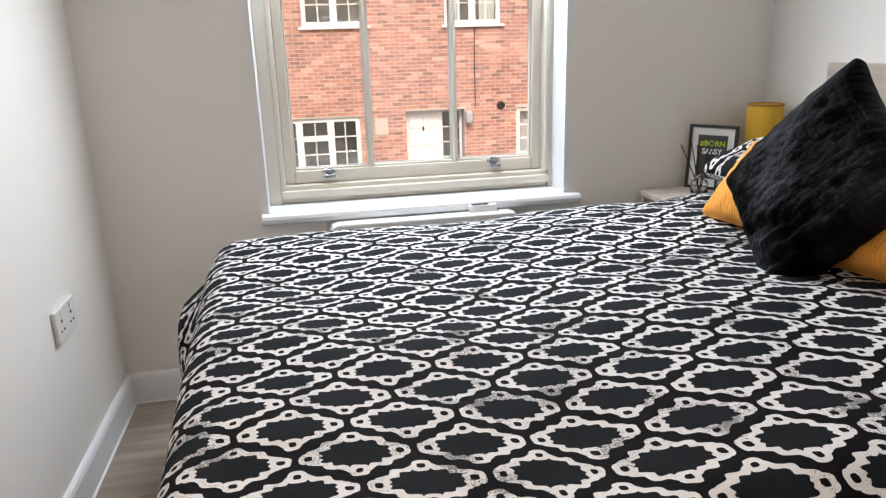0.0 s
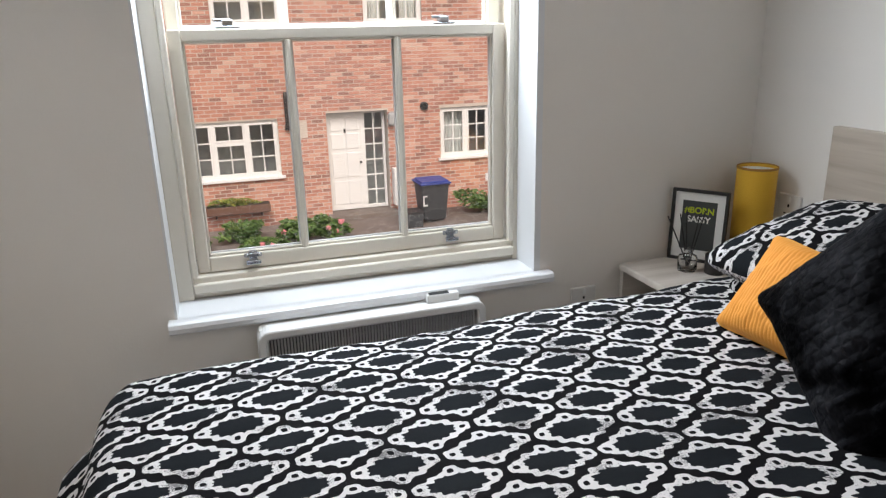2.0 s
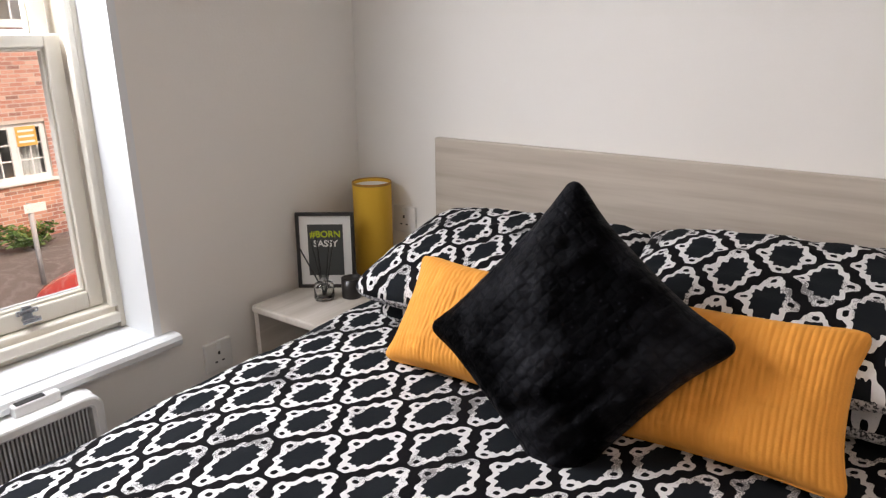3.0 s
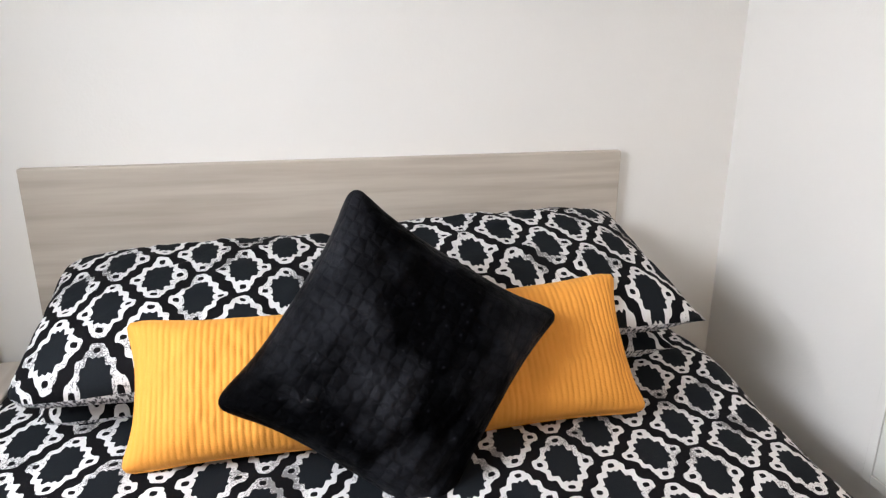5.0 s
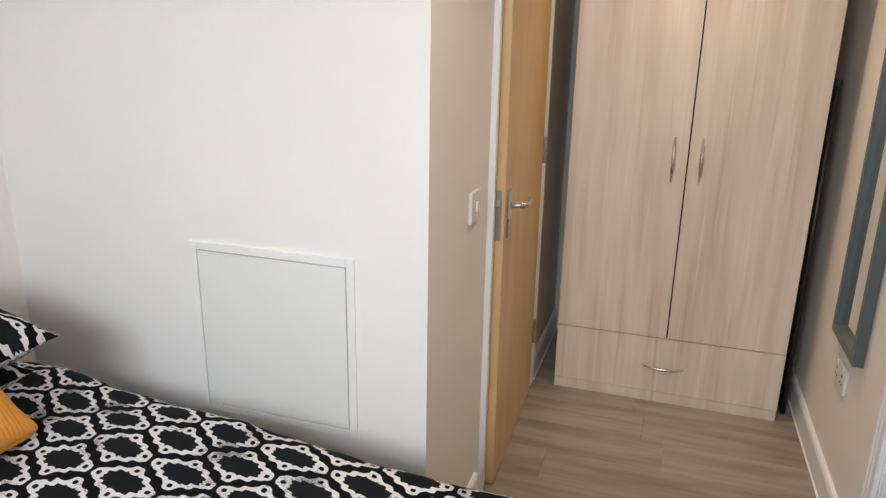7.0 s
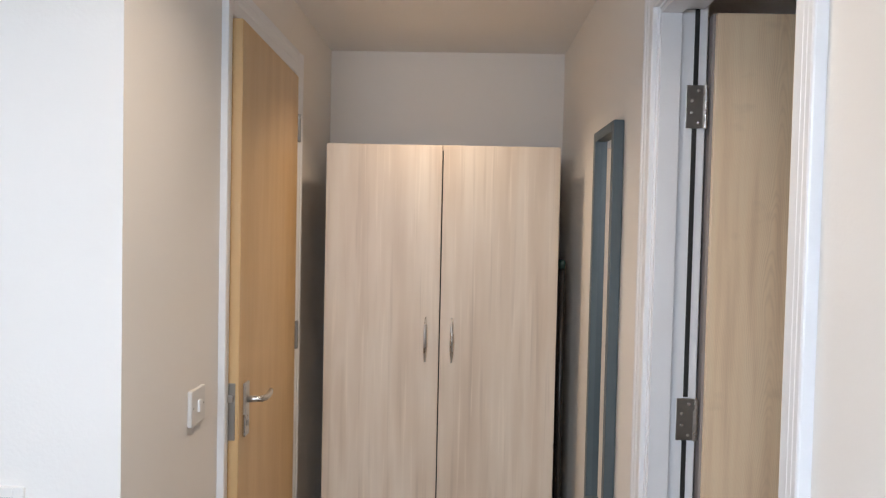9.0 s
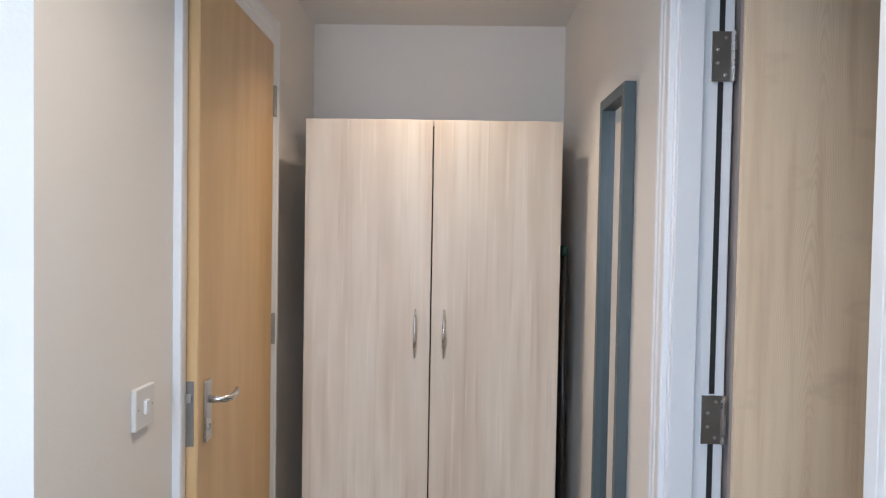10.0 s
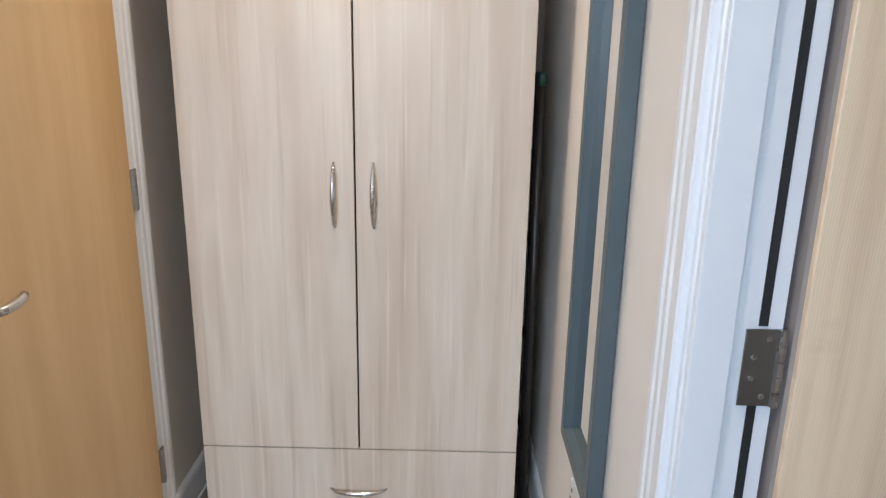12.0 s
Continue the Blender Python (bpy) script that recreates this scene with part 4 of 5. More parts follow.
# ---- bedside table and what stands on it ----
def bedside_table():
    t = thing("bedside_table", (1.535, 3.52, 0.0), "pale elm laminate bedside table in the corner", "bedside table")
    x0, x1, y0, y1, top = -0.228, 0.228, -0.14, 0.125, 0.617
    part("tabletop", block((x0 - 0.008, x1, y0 - 0.005, y1, top - 0.022, top), bevel=0.006, segments=3), M_NIGHT, t)
    for ya in (y0, y1 - 0.018):
        part("side_panel", block((x0, x1, ya, ya + 0.018, 0.0, top - 0.022), bevel=0.001), M_NIGHT, t)
    part("back_panel", block((x1 - 0.010, x1, y0 + 0.018, y1 - 0.018, 0.03, top - 0.022)), M_NIGHT, t)
    part("shelf", block((x0 + 0.012, x1 - 0.010, y0 + 0.018, y1 - 0.018, 0.28, 0.298)), M_NIGHT, t)
    return t


bedside_table()
TT = 0.617

lampo = thing("table_lamp", (1.697, 3.530, TT), "mustard cylinder table lamp, switched off", "lamp")
part("shade", lathe([(0.0565, 0.012), (0.058, 0.010), (0.059, 0.014), (0.059, 0.292), (0.058, 0.296), (0.056, 0.292), (0.0555, 0.02), (0.0565, 0.012)], 48), M_SHADE, lampo, "mustard fabric drum shade", True)
part("base", lathe([(0, 0), (0.047, 0), (0.049, 0.004), (0.047, 0.011), (0.012, 0.014), (0.012, 0.15), (0, 0.15)], 32), M_BLACK, lampo)
part("diffuser", lathe([(0, 0.283), (0.0556, 0.283), (0.0556, 0.286), (0, 0.286)], 32), M_CARD, lampo, "cream diffuser disc inside the shade")
part("rim", lathe([(0.0585, 0.290), (0.0600, 0.291), (0.0600, 0.297), (0.0585, 0.298), (0.057, 0.295), (0.0585, 0.290)], 48), M_RIM, lampo, "darker stitched rim")


def picture_frame():
    a, b = Vector((1.487, 3.640, 0)), Vector((1.580, 3.510, 0))
    m = frame_of((a + b) / 2 + Vector((0, 0, TT + 0.113)), b - a, (0.05, 0.045, 1))
    p = thing("picture_frame", m, "black framed quote print leaning against the wall", "picture frame")
    w, h, f = 0.172, 0.228, 0.010
    part("frame", block((-w / 2, -w / 2 + f, -h / 2, h / 2, -0.006, 0.008), (w / 2 - f, w / 2, -h / 2, h / 2, -0.006, 0.008), (-w / 2 + f, w / 2 - f, -h / 2, -h / 2 + f, -0.006, 0.008), (-w / 2 + f, w / 2 - f, h / 2 - f, h / 2, -0.006, 0.008), bevel=0.0012), M_BLACK, p)
    part("mount", block((-w / 2 + f, w / 2 - f, -h / 2 + f, h / 2 - f, -0.005, 0.001)), M_CARD, p, "white card mount")
    pr = part("print", block((-0.052, 0.052, -0.076, 0.078, 0.0, 0.0022)), M_GREYCARD, p, "charcoal quote print")
    writing("lettering", "#BORN", 0.027, Matrix.Translation((0, 0.048, 0.0025)), M_LIME, pr)
    writing("lettering", "SASSY", 0.027, Matrix.Translation((0, 0.020, 0.0025)), M_CARD, pr)


picture_frame()

diff = thing("reed_diffuser", (1.452, 3.508, TT), "clear glass reed diffuser with black reeds", "reed diffuser")
part("bottle", lathe([(0, 0), (0.026, 0), (0.029, 0.003), (0.029, 0.040), (0.026, 0.048), (0.012, 0.053), (0.011, 0.066), (0.009, 0.066), (0.009, 0.052), (0.023, 0.045), (0.026, 0.038), (0.026, 0.006), (0, 0.005)], 28), M_CLEAR, diff, "clear glass bottle", True)
part("collar", lathe([(0.012, 0.058), (0.014, 0.058), (0.014, 0.068), (0.008, 0.068), (0.008, 0.058)], 24), M_CHROME, diff, "silver collar")
random.seed(4)
for k in range(6):
    ang = -0.7 + 0.28 * k
    part("reed", tube([(0.004 * math.cos(k), 0.004 * math.sin(k), 0.012), (0.085 * math.sin(ang) - 0.012, 0.02 * math.cos(k * 2.1), 0.172 + 0.012 * (k % 2))], 0.0019, 6), M_BLACK, diff)
cand = thing("candle_jar", (1.510, 3.456, TT), "small black candle in a dark glass jar", "candle")
part("jar", lathe([(0, 0), (0.027, 0), (0.029, 0.003), (0.029, 0.058), (0.0275, 0.058), (0.0275, 0.050), (0, 0.050)], 28), M_BLACK, cand, "", True)


# ---- laminate floor boards ----
def floor_boards():
    holder = bpy.data.objects["floor"]
    random.seed(11)
    cache = {}
    y, row = YB, 0
    while y < YN:
        w = min(0.190, YN - y)
        xe = XE if y > YS - 0.05 else XP
        x0 = XW - 0.12 if WY0 - 0.1 < y < WY1 else XW
        x = x0 - random.uniform(0.1, 1.1)
        while x < xe:
            a, b = max(x, x0), min(x + 1.2, xe)
            if b - a > 0.02:
                key = (round(b - a, 3), round(w, 3))
                if key not in cache:
                    cache[key] = solid("board", block((0.0003, key[0] - 0.0003, 0.0003, key[1] - 0.0003, -0.012, 0.0), bevel=0.0005, segments=1), M_FLOOR)
                ob = new("board", cache[key])
                ob.parent = holder
                ob.location = (a, y, 0)
            x += 1.2
        y += 0.190
        row += 1


floor_boards()


# ---- the street and the brick house opposite ----
FY, GZ = 16.0, -2.36          # the house front, the street's level

M_ROAD = paint("worn_asphalt", (0.075, 0.072, 0.070), 0.9, 0.25, 0.8, 0.4, 40)
M_PAVE = paint("brown_paving", (0.20, 0.165, 0.145), 0.85, 0.2, 2.0, 0.35, 30)
M_MORTAR = paint("pale_mortar", (0.60, 0.53, 0.47), 0.9, 0.15, 4, 0.3, 60)
M_UPVC = paint("white_house_paint", (0.80, 0.80, 0.80), 0.4, 0.04, 4, 0.04)
# room dimness and the panes' sky reflection are both put into this grey
M_ROOM_REFLECT = paint("room_grey_with_sky_reflection", (0.42, 0.45, 0.45), 0.8, 0.3, 2, 0.0)
M_CURTAIN = paint("pale_curtain", (0.55, 0.58, 0.57), 0.85, 0.1, 20, 0.2)
M_REDCLOTH = paint("red_curtain", (0.30, 0.05, 0.05), 0.85, 0.1, 20, 0.2)
M_IRON = paint("dark_iron", (0.03, 0.03, 0.032), 0.5, 0.2, 12, 0.1)
M_BIN = paint("grey_bin_plastic", (0.055, 0.060, 0.066), 0.5, 0.15, 6, 0.1)
M_BINLID = paint("blue_bin_lid", (0.03, 0.06, 0.30), 0.4, 0.1, 6, 0.05)
M_TIMBER = paint("weathered_planter_wood", (0.16, 0.085, 0.06), 0.8, 0.25, 6, 0.3)
M_SOIL = paint("dark_soil", (0.05, 0.038, 0.03), 0.95, 0.3, 12, 0.5)
M_LEAF = Nodes("leaf_green")
_l = M_LEAF.node("ShaderNodeNewGeometry").outputs["Random Per Island"]
M_LEAF = M_LEAF.done(M_LEAF.ramp(_l, [(0.0, (0.045, 0.10, 0.022)), (0.6, (0.10, 0.19, 0.045)), (1.0, (0.19, 0.28, 0.075))]), 0.55)
M_LEAFY = Nodes("leaf_lime")
_l = M_LEAFY.node("ShaderNodeNewGeometry").outputs["Random Per Island"]
M_LEAFY = M_LEAFY.done(M_LEAFY.ramp(_l, [(0.0, (0.10, 0.16, 0.03)), (0.7, (0.26, 0.30, 0.05)), (1.0, (0.40, 0.36, 0.06))]), 0.55)
M_PETAL = paint("pink_petals", (0.72, 0.24, 0.27), 0.6, 0.2, 30, 0.0)
M_CARRED = paint("red_car_paint", (0.55, 0.012, 0.012), 0.2, 0.05, 3, 0.0, 90, 0.0, Coat_Weight=0.6)
M_TYRE = paint("black_rubber", (0.02, 0.02, 0.02), 0.8, 0.2, 10, 0.2)
M_ROOF = paint("brown_roof_tiles", (0.16, 0.09, 0.07), 0.85, 0.25, 3, 0.4)
M_POST = paint("galvanised_post", (0.42, 0.43, 0.44), 0.5, 0.12, 10, 0.1)
M_NOTICE = paint("yellow_notice", (0.70, 0.42, 0.10), 0.6, 0.05, 10, 0.0)


def brick_material(name, joined):
    n = Nodes(name)
    if joined:
        rnd = n.node("ShaderNodeNewGeometry").outputs["Random Per Island"]
    else:
        rnd = n.node("ShaderNodeObjectInfo").outputs["Random"]
    co = n.node("ShaderNodeNewGeometry").outputs["Position"]
    wide, grit = n.noise(co, 0.7, 3), n.noise(co, 45, 4)
    col = n.ramp(rnd, [(0.0, (0.17, 0.075, 0.058)), (0.12, (0.30, 0.12, 0.090)), (0.34, (0.42, 0.160, 0.110)), (0.68, (0.53, 0.225, 0.155)), (0.88, (0.58, 0.30, 0.22)), (1.0, (0.66, 0.44, 0.36))])
    col = n.mix(n.math('MULTIPLY', grit, 0.25), col, (0.55, 0.32, 0.26))
    col = n.mix(n.math('MULTIPLY', wide, 0.36), col, (0.62, 0.38, 0.33))
    n.bump(grit, 0.4, 0.004)
    return n.done(col, 0.88)


M_BRICK, M_BRICKS = brick_material("facing_brick", False), brick_material("facing_bricks_joined", True)

setting("ground", block((-90, 90, -80, 110, GZ - 0.5, GZ - 0.10)), M_ROAD, "worn grey asphalt street below the window", "road")
setting("wall_lower_storey", block((-1.75, 1.95, -0.5, 4.0, GZ - 0.10, -0.2)), M_MORTAR, "plain rendered storey below the bedroom", "wall")
setting("pavement", block((-30, 40, 12.6, 16.5, GZ - 0.3, GZ), bevel=0.01), M_PAVE, "brown paved strip along the house front", "pavement")

HOLES = [  # x0, x1, z0, z1 of each opening in the house front
    (-0.55, 1.32, -1.34, -0.215), (2.29, 3.56, GZ, -0.155), (4.72, 6.42, -1.24, -0.175),
    (0.28, 1.56, 1.58, 2.75), (3.17, 4.37, 1.56, 2.75), (5.9, 7.1, 1.56, 2.75),
]


def pierced(x0, x1, z0, z1, y0, y1, holes):
    """A slab with rectangular holes through it."""
    xs = sorted({x0, x1, *[v for h in holes for v in h[:2] if x0 < v < x1]})
    zs = sorted({z0, z1, *[v for h in holes for v in h[2:] if z0 < v < z1]})
    boxes = []
    for a, b in zip(xs, xs[1:]):
        for c, d in zip(zs, zs[1:]):
            if not any(h[0] <= (a + b) / 2 <= h[1] and h[2] <= (c + d) / 2 <= h[3] for h in holes):
                boxes.append((a, b, y0, y1, c, d))
    return block(*boxes)


house = thing("brick_house", (0, FY, GZ), "red-brick terraced house with white windows across the street", "house")
HT = Matrix.Translation((0, -FY, -GZ))


def house_part(name, bm, mat, parent=None, label="", smooth=False):
    """bm is in world metres; the house's own origin lies at its foot."""
    bm.transform(HT)
    return part(name, bm, mat, parent or house, label, smooth)


front = house_part("wall", pierced(-6, 12, GZ - 0.2, 3.3, FY, FY + 0.28, HOLES), M_MORTAR)
house_part("roof", block((-6.2, 12.2, FY - 0.25, FY + 4.5, 3.3, 3.45)), M_ROOF)
# one sheet behind all windows, its grey standing in for reflected sky
house_part("inner_wall", block((-6, 12, FY + 0.9, FY + 1.0, GZ - 0.2, 3.3), (-6, 12, FY + 0.28, FY + 0.9, 0.55, 0.75)), M_ROOM_REFLECT, None, "dim rooms behind the windows, sky reflection put into their grey")


def house_window(x0, x1, z0, z1, lights, curtain=None, fan=None):
    """A white casement window with glazing bars; lights: the split of its width."""
    w = new("window")
    w.parent = house
    w.location = (0, 0, 0)
    ya, yb = FY + 0.05, FY + 0.11
    f = 0.055
    house_part("frame", block((x0, x0 + f, ya, yb, z0, z1), (x1 - f, x1, ya, yb, z0, z1), (x0 + f, x1 - f, ya, yb, z0, z0 + f), (x0 + f, x1 - f, ya, yb, z1 - f, z1), bevel=0.006, segments=1), M_UPVC, w)
    house_part("sill", block((x0 - 0.07, x1 + 0.07, FY - 0.07, FY + 0.06, z0 - 0.055, z0 + 0.002), bevel=0.008, segments=1), M_UPVC, w)
    n = len(lights)
    tot, x = sum(lights), x0 + f
    span = x1 - x0 - 2 * f
    for k, share in enumerate(lights):
        a, b = x, x + span * share / tot
        x = b
        if k < n - 1:
            house_part("mullion", block((b - 0.035, b + 0.035, ya, yb, z0 + f, z1 - f), bevel=0.005, segments=1), M_UPVC, w)
        a2, b2 = a + (0.035 if k else 0), b - (0.035 if k < n - 1 else 0)
        g = 0.035
        lows = z0 + f
        tops = z1 - f
        panes = [(lows, tops, 3)]
        if fan == k:
            cut = lows + (tops - lows) * 0.64
            panes = [(lows, cut - 0.02, 2), (cut + 0.02, tops, 1)]
            house_part("transom", block((a2, b2, ya, yb, cut - 0.025, cut + 0.025), bevel=0.005, segments=1), M_UPVC, w)
        for c, d, rows in panes:
            bars = [(a2, a2 + g, ya - 0.008, yb - 0.01, c, d), (b2 - g, b2, ya - 0.008, yb - 0.01, c, d), (a2 + g, b2 - g, ya - 0.008, yb - 0.01, c, c + g), (a2 + g, b2 - g, ya - 0.008, yb - 0.01, d - g, d)]
            mid = (a2 + b2) / 2
            bars.append((mid - 0.011, mid + 0.011, ya + 0.002, yb - 0.02, c + g, d - g))
            for r in range(1, rows):
                zz = c + g + (d - c - 2 * g) * r / rows
                bars.append((a2 + g, b2 - g, ya + 0.004, yb - 0.022, zz - 0.011, zz + 0.011))
            house_part("casement", block(*bars), M_UPVC, w)
            p = house_part("pane", block((a2 + g, b2 - g, ya + 0.024, ya + 0.030, c + g, d - g)), M_GLASS, w)
            p.visible_shadow = False
    if curtain:
        for a, b in ((x0 + 0.08, x0 + (x1 - x0) * 0.33), (x1 - (x1 - x0) * 0.33, x1 - 0.08)):
            bm = bmesh.new()
            pts = [(a + (b - a) * k / 24, FY + 0.24 + 0.03 * math.sin(k * 1.6), 0) for k in range(25)]
            for p, q in zip(pts, pts[1:]):
                bm.faces.new([bm.verts.new((p[0], p[1], z0)), bm.verts.new((q[0], q[1], z0)), bm.verts.new((q[0], q[1], z1)), bm.verts.new((p[0], p[1], z1))])
            c = house_part("curtain", bm, curtain, w, "drawn-back curtain")
            so = c.modifiers.new("thick", 'SOLIDIFY')
            so.thickness = 0.006
    return w


house_window(*HOLES[0], (1, 1.15, 1), None, 1)
house_window(*HOLES[2], (1, 1, 1), M_CURTAIN)
house_window(*HOLES[3], (1, 1), None)
house_window(*HOLES[4], (1, 1), M_CURTAIN)
house_window(*HOLES[5], (1, 1), None)


def house_door():
    d = new("door")
    d.parent = house
    y = FY + 0.20
    x0, xm, x1, z0, z1 = 2.31, 3.06, 3.54, GZ + 0.13, -0.165
    leaf = house_part("leaf", block((x0, xm, y, y + 0.05, z0, z1), bevel=0.004, segments=1), M_UPVC, d, "white panelled door")
    for i, (a, b) in enumerate(((0.08, 0.355), (0.395, 0.67))):
        for c, e in ((0.12, 0.62), (0.70, 1.22), (1.30, 1.62), (1.68, 1.95)):
            house_part("panel", block((x0 + a, x0 + b, y - 0.014, y + 0.002, z0 + c, z0 + e), bevel=0.010, segments=1), M_UPVC, d)
    house_part("number_plate", block((x0 + 0.355, x0 + 0.395, y - 0.022, y - 0.004, z0 + 1.63, z0 + 1.72), bevel=0.003), M_IRON, d, "dark house number")
    house_part("knob", block((xm - 0.09, xm - 0.05, y - 0.05, y, z0 + 0.98, z0 + 1.03), bevel=0.012), M_IRON, d)
    bars = [(xm, xm + 0.05, y, y + 0.06, z0, z1), (x1 - 0.05, x1, y, y + 0.06, z0, z1), (xm + 0.05, x1 - 0.05, y, y + 0.06, z1 - 0.05, z1), (xm + 0.05, x1 - 0.05, y, y + 0.06, z0, z0 + 0.06)]
    mid = (xm + x1) / 2
    bars.append((mid - 0.012, mid + 0.012, y + 0.01, y + 0.05, z0 + 0.06, z1 - 0.05))
    for r in range(1, 6):
        zz = z0 + 0.06 + (z1 - z0 - 0.11) * r / 6
        bars.append((xm + 0.05, x1 - 0.05, y + 0.012, y + 0.048, zz - 0.012, zz + 0.012))
    house_part("side_light", block(*bars), M_UPVC, d, "white side light with small panes")
    p = house_part("pane", block((xm + 0.05, x1 - 0.05, y + 0.028, y + 0.033, z0 + 0.06, z1 - 0.05)), M_GLASS, d)
    p.visible_shadow = False
    house_part("step", block((2.2, 3.66, FY - 0.30, FY + 0.26, GZ - 0.02, GZ + 0.115), bevel=0.012), M_PAVE, d, "low door step")


house_door()
house_part("wall_vent", lathe([(0, 0), (0.085, 0), (0.085, 0.05), (0.05, 0.06), (0.05, 0.03), (0, 0.03)], 20), M_IRON, None, "round dark flue vent").matrix_local = HT @ pose(4.36, FY - 0.002, -0.11, 90)
bpy.data.objects["wall_vent"].data.transform(HT.inverted())
house_part("lantern", block((3.56, 3.72, FY - 0.16, FY - 0.01, -0.47, -0.20), bevel=0.05, segments=3), M_POST, None, "pale lantern beside the door")
house_part("wall_bracket", tube([(1.52, FY - 0.03, 0.30), (1.52, FY - 0.06, 0.22), (1.52, FY - 0.06, -0.30), (1.51, FY - 0.05, -0.43)], [0.03, 0.045, 0.045, 0.06], 10), M_IRON, None, "dark iron wall bracket")
house_part("plaque", block((1.63, 1.90, FY - 0.012, FY + 0.01, -0.62, -0.28), bevel=0.004), M_MORTAR, None, "pale stone plaque in the brickwork")
house_part("cable", tube([(3.80, FY - 0.015, 1.5), (3.79, FY - 0.016, 0.6), (3.80, FY - 0.015, -0.15)], 0.009, 6), M_IRON, None, "thin cable clipped to the wall")
house_part("meter_box", block((3.60, 3.70, FY - 0.22, FY - 0.01, GZ + 0.22, -1.36), bevel=0.01), M_UPVC, None, "white box beside the door")


def window_box():
    b = thing("window_box", (0.40, FY - 0.16, -1.90), "wooden window box of yellow-green trailing plants", "planter")
    part("box", block((-0.62, 0.62, -0.11, 0.15, -0.10, 0.06), bevel=0.012), M_TIMBER, b)
    part("soil", block((-0.59, 0.59, -0.09, 0.13, 0.058, 0.07)), M_SOIL, b)
    part("bracket", block((-0.45, -0.42, -0.08, 0.155, -0.16, -0.10), (0.42, 0.45, -0.08, 0.155, -0.16, -0.10)), M_IRON, b)
    leaf_cloud(b, 420, (0.58, 0.13, 0.085), (0, 0, 0.12), M_LEAFY, 0.045, 21)


def leaf_cloud(parent, count, radius, centre, mat, size, seed, name="foliage", flat=0.0):
    """Many small folded leaves scattered through a lumpy volume."""
    rnd = random.Random(seed)
    verts, faces = [], []
    lumps = [(rnd.uniform(-0.7, 0.7), rnd.uniform(-0.7, 0.7), rnd.uniform(-0.5, 0.8), rnd.uniform(0.35, 0.6)) for _ in range(9)]
    while len(faces) < count * 2:
        lx, ly, lz, lr = rnd.choice(lumps)
        d = Vector((rnd.gauss(0, 1), rnd.gauss(0, 1), rnd.gauss(0, 1))).normalized() * lr * rnd.uniform(0.5, 1.0)
        c = Vector(((lx + d.x) * radius[0], (ly + d.y) * radius[1], (lz + d.z) * radius[2])) + Vector(centre)
        m = Euler((rnd.uniform(-0.9, 0.9), rnd.uniform(-0.9, 0.9), rnd.uniform(0, 6.28))).to_matrix()
        s = size * rnd.uniform(0.6, 1.3)
        k = len(verts)
        for p in ((0, -s, 0), (0.45 * s, 0, 0.18 * s), (0, s, -0.1 * s), (-0.45 * s, 0, 0.18 * s)):
            verts.append(c + m @ Vector(p))
        faces += [(k, k + 1, k + 2), (k, k + 2, k + 3)]
    me = bpy.data.meshes.new(name)
    me.from_pydata([tuple(v) for v in verts], [], faces)
    me.materials.append(mat)
    ob = new(name, me)
    ob.parent = parent
    return ob


def bush(at, radius, seed, flowers=0, label="green garden shrub beside the brick wall"):
    b = thing("shrub", at, label, "shrub", "front garden shrubs")
    rnd = random.Random(seed)
    for k in range(5):
        part("stem", tube([(0, 0, 0), (rnd.uniform(-0.2, 0.2) * radius[0], rnd.uniform(-0.2, 0.2), radius[2] * 0.7), (rnd.uniform(-0.6, 0.6) * radius[0], rnd.uniform(-0.5, 0.5) * radius[1], radius[2] * 1.5)], [0.02, 0.013, 0.005], 6), M_TIMBER, b)
    leaf_cloud(b, 700, radius, (0, 0, radius[2] * 0.95), M_LEAF, 0.065, seed)
    for k in range(flowers):
        fl = bmesh.new()
        bmesh.ops.create_icosphere(fl, subdivisions=1, radius=rnd.uniform(0.035, 0.065))
        for v in fl.verts:
            v.co *= rnd.uniform(0.7, 1.25)
        fl.transform(Matrix.Translation((rnd.uniform(-0.8, 0.8) * radius[0], -radius[1] * rnd.uniform(0.6, 1.0), radius[2] * rnd.uniform(0.7, 1.6))))
        part("blossom", fl, M_PETAL, b, "pink blossom")
    return b


window_box()
bush((0.42, 15.0, GZ - 0.02), (0.42, 0.30, 0.20), 5)
bush((-0.55, 14.6, GZ), (0.36, 0.30, 0.16), 6, 1)
bush((1.45, 14.75, GZ), (0.45, 0.30, 0.24), 7, 1)
bush((2.05, 14.55, GZ), (0.42, 0.30, 0.25), 8, 4, "green plant with pink blossom beside the door step")
bush((0.75, 14.2, GZ), (0.40, 0.28, 0.14), 12, 3, "low plant with pink blossom in the front bed")
bush((5.55, 15.35, GZ), (0.75, 0.35, 0.27), 9)
bush((6.9, 15.3, GZ), (0.75, 0.35, 0.35), 10)


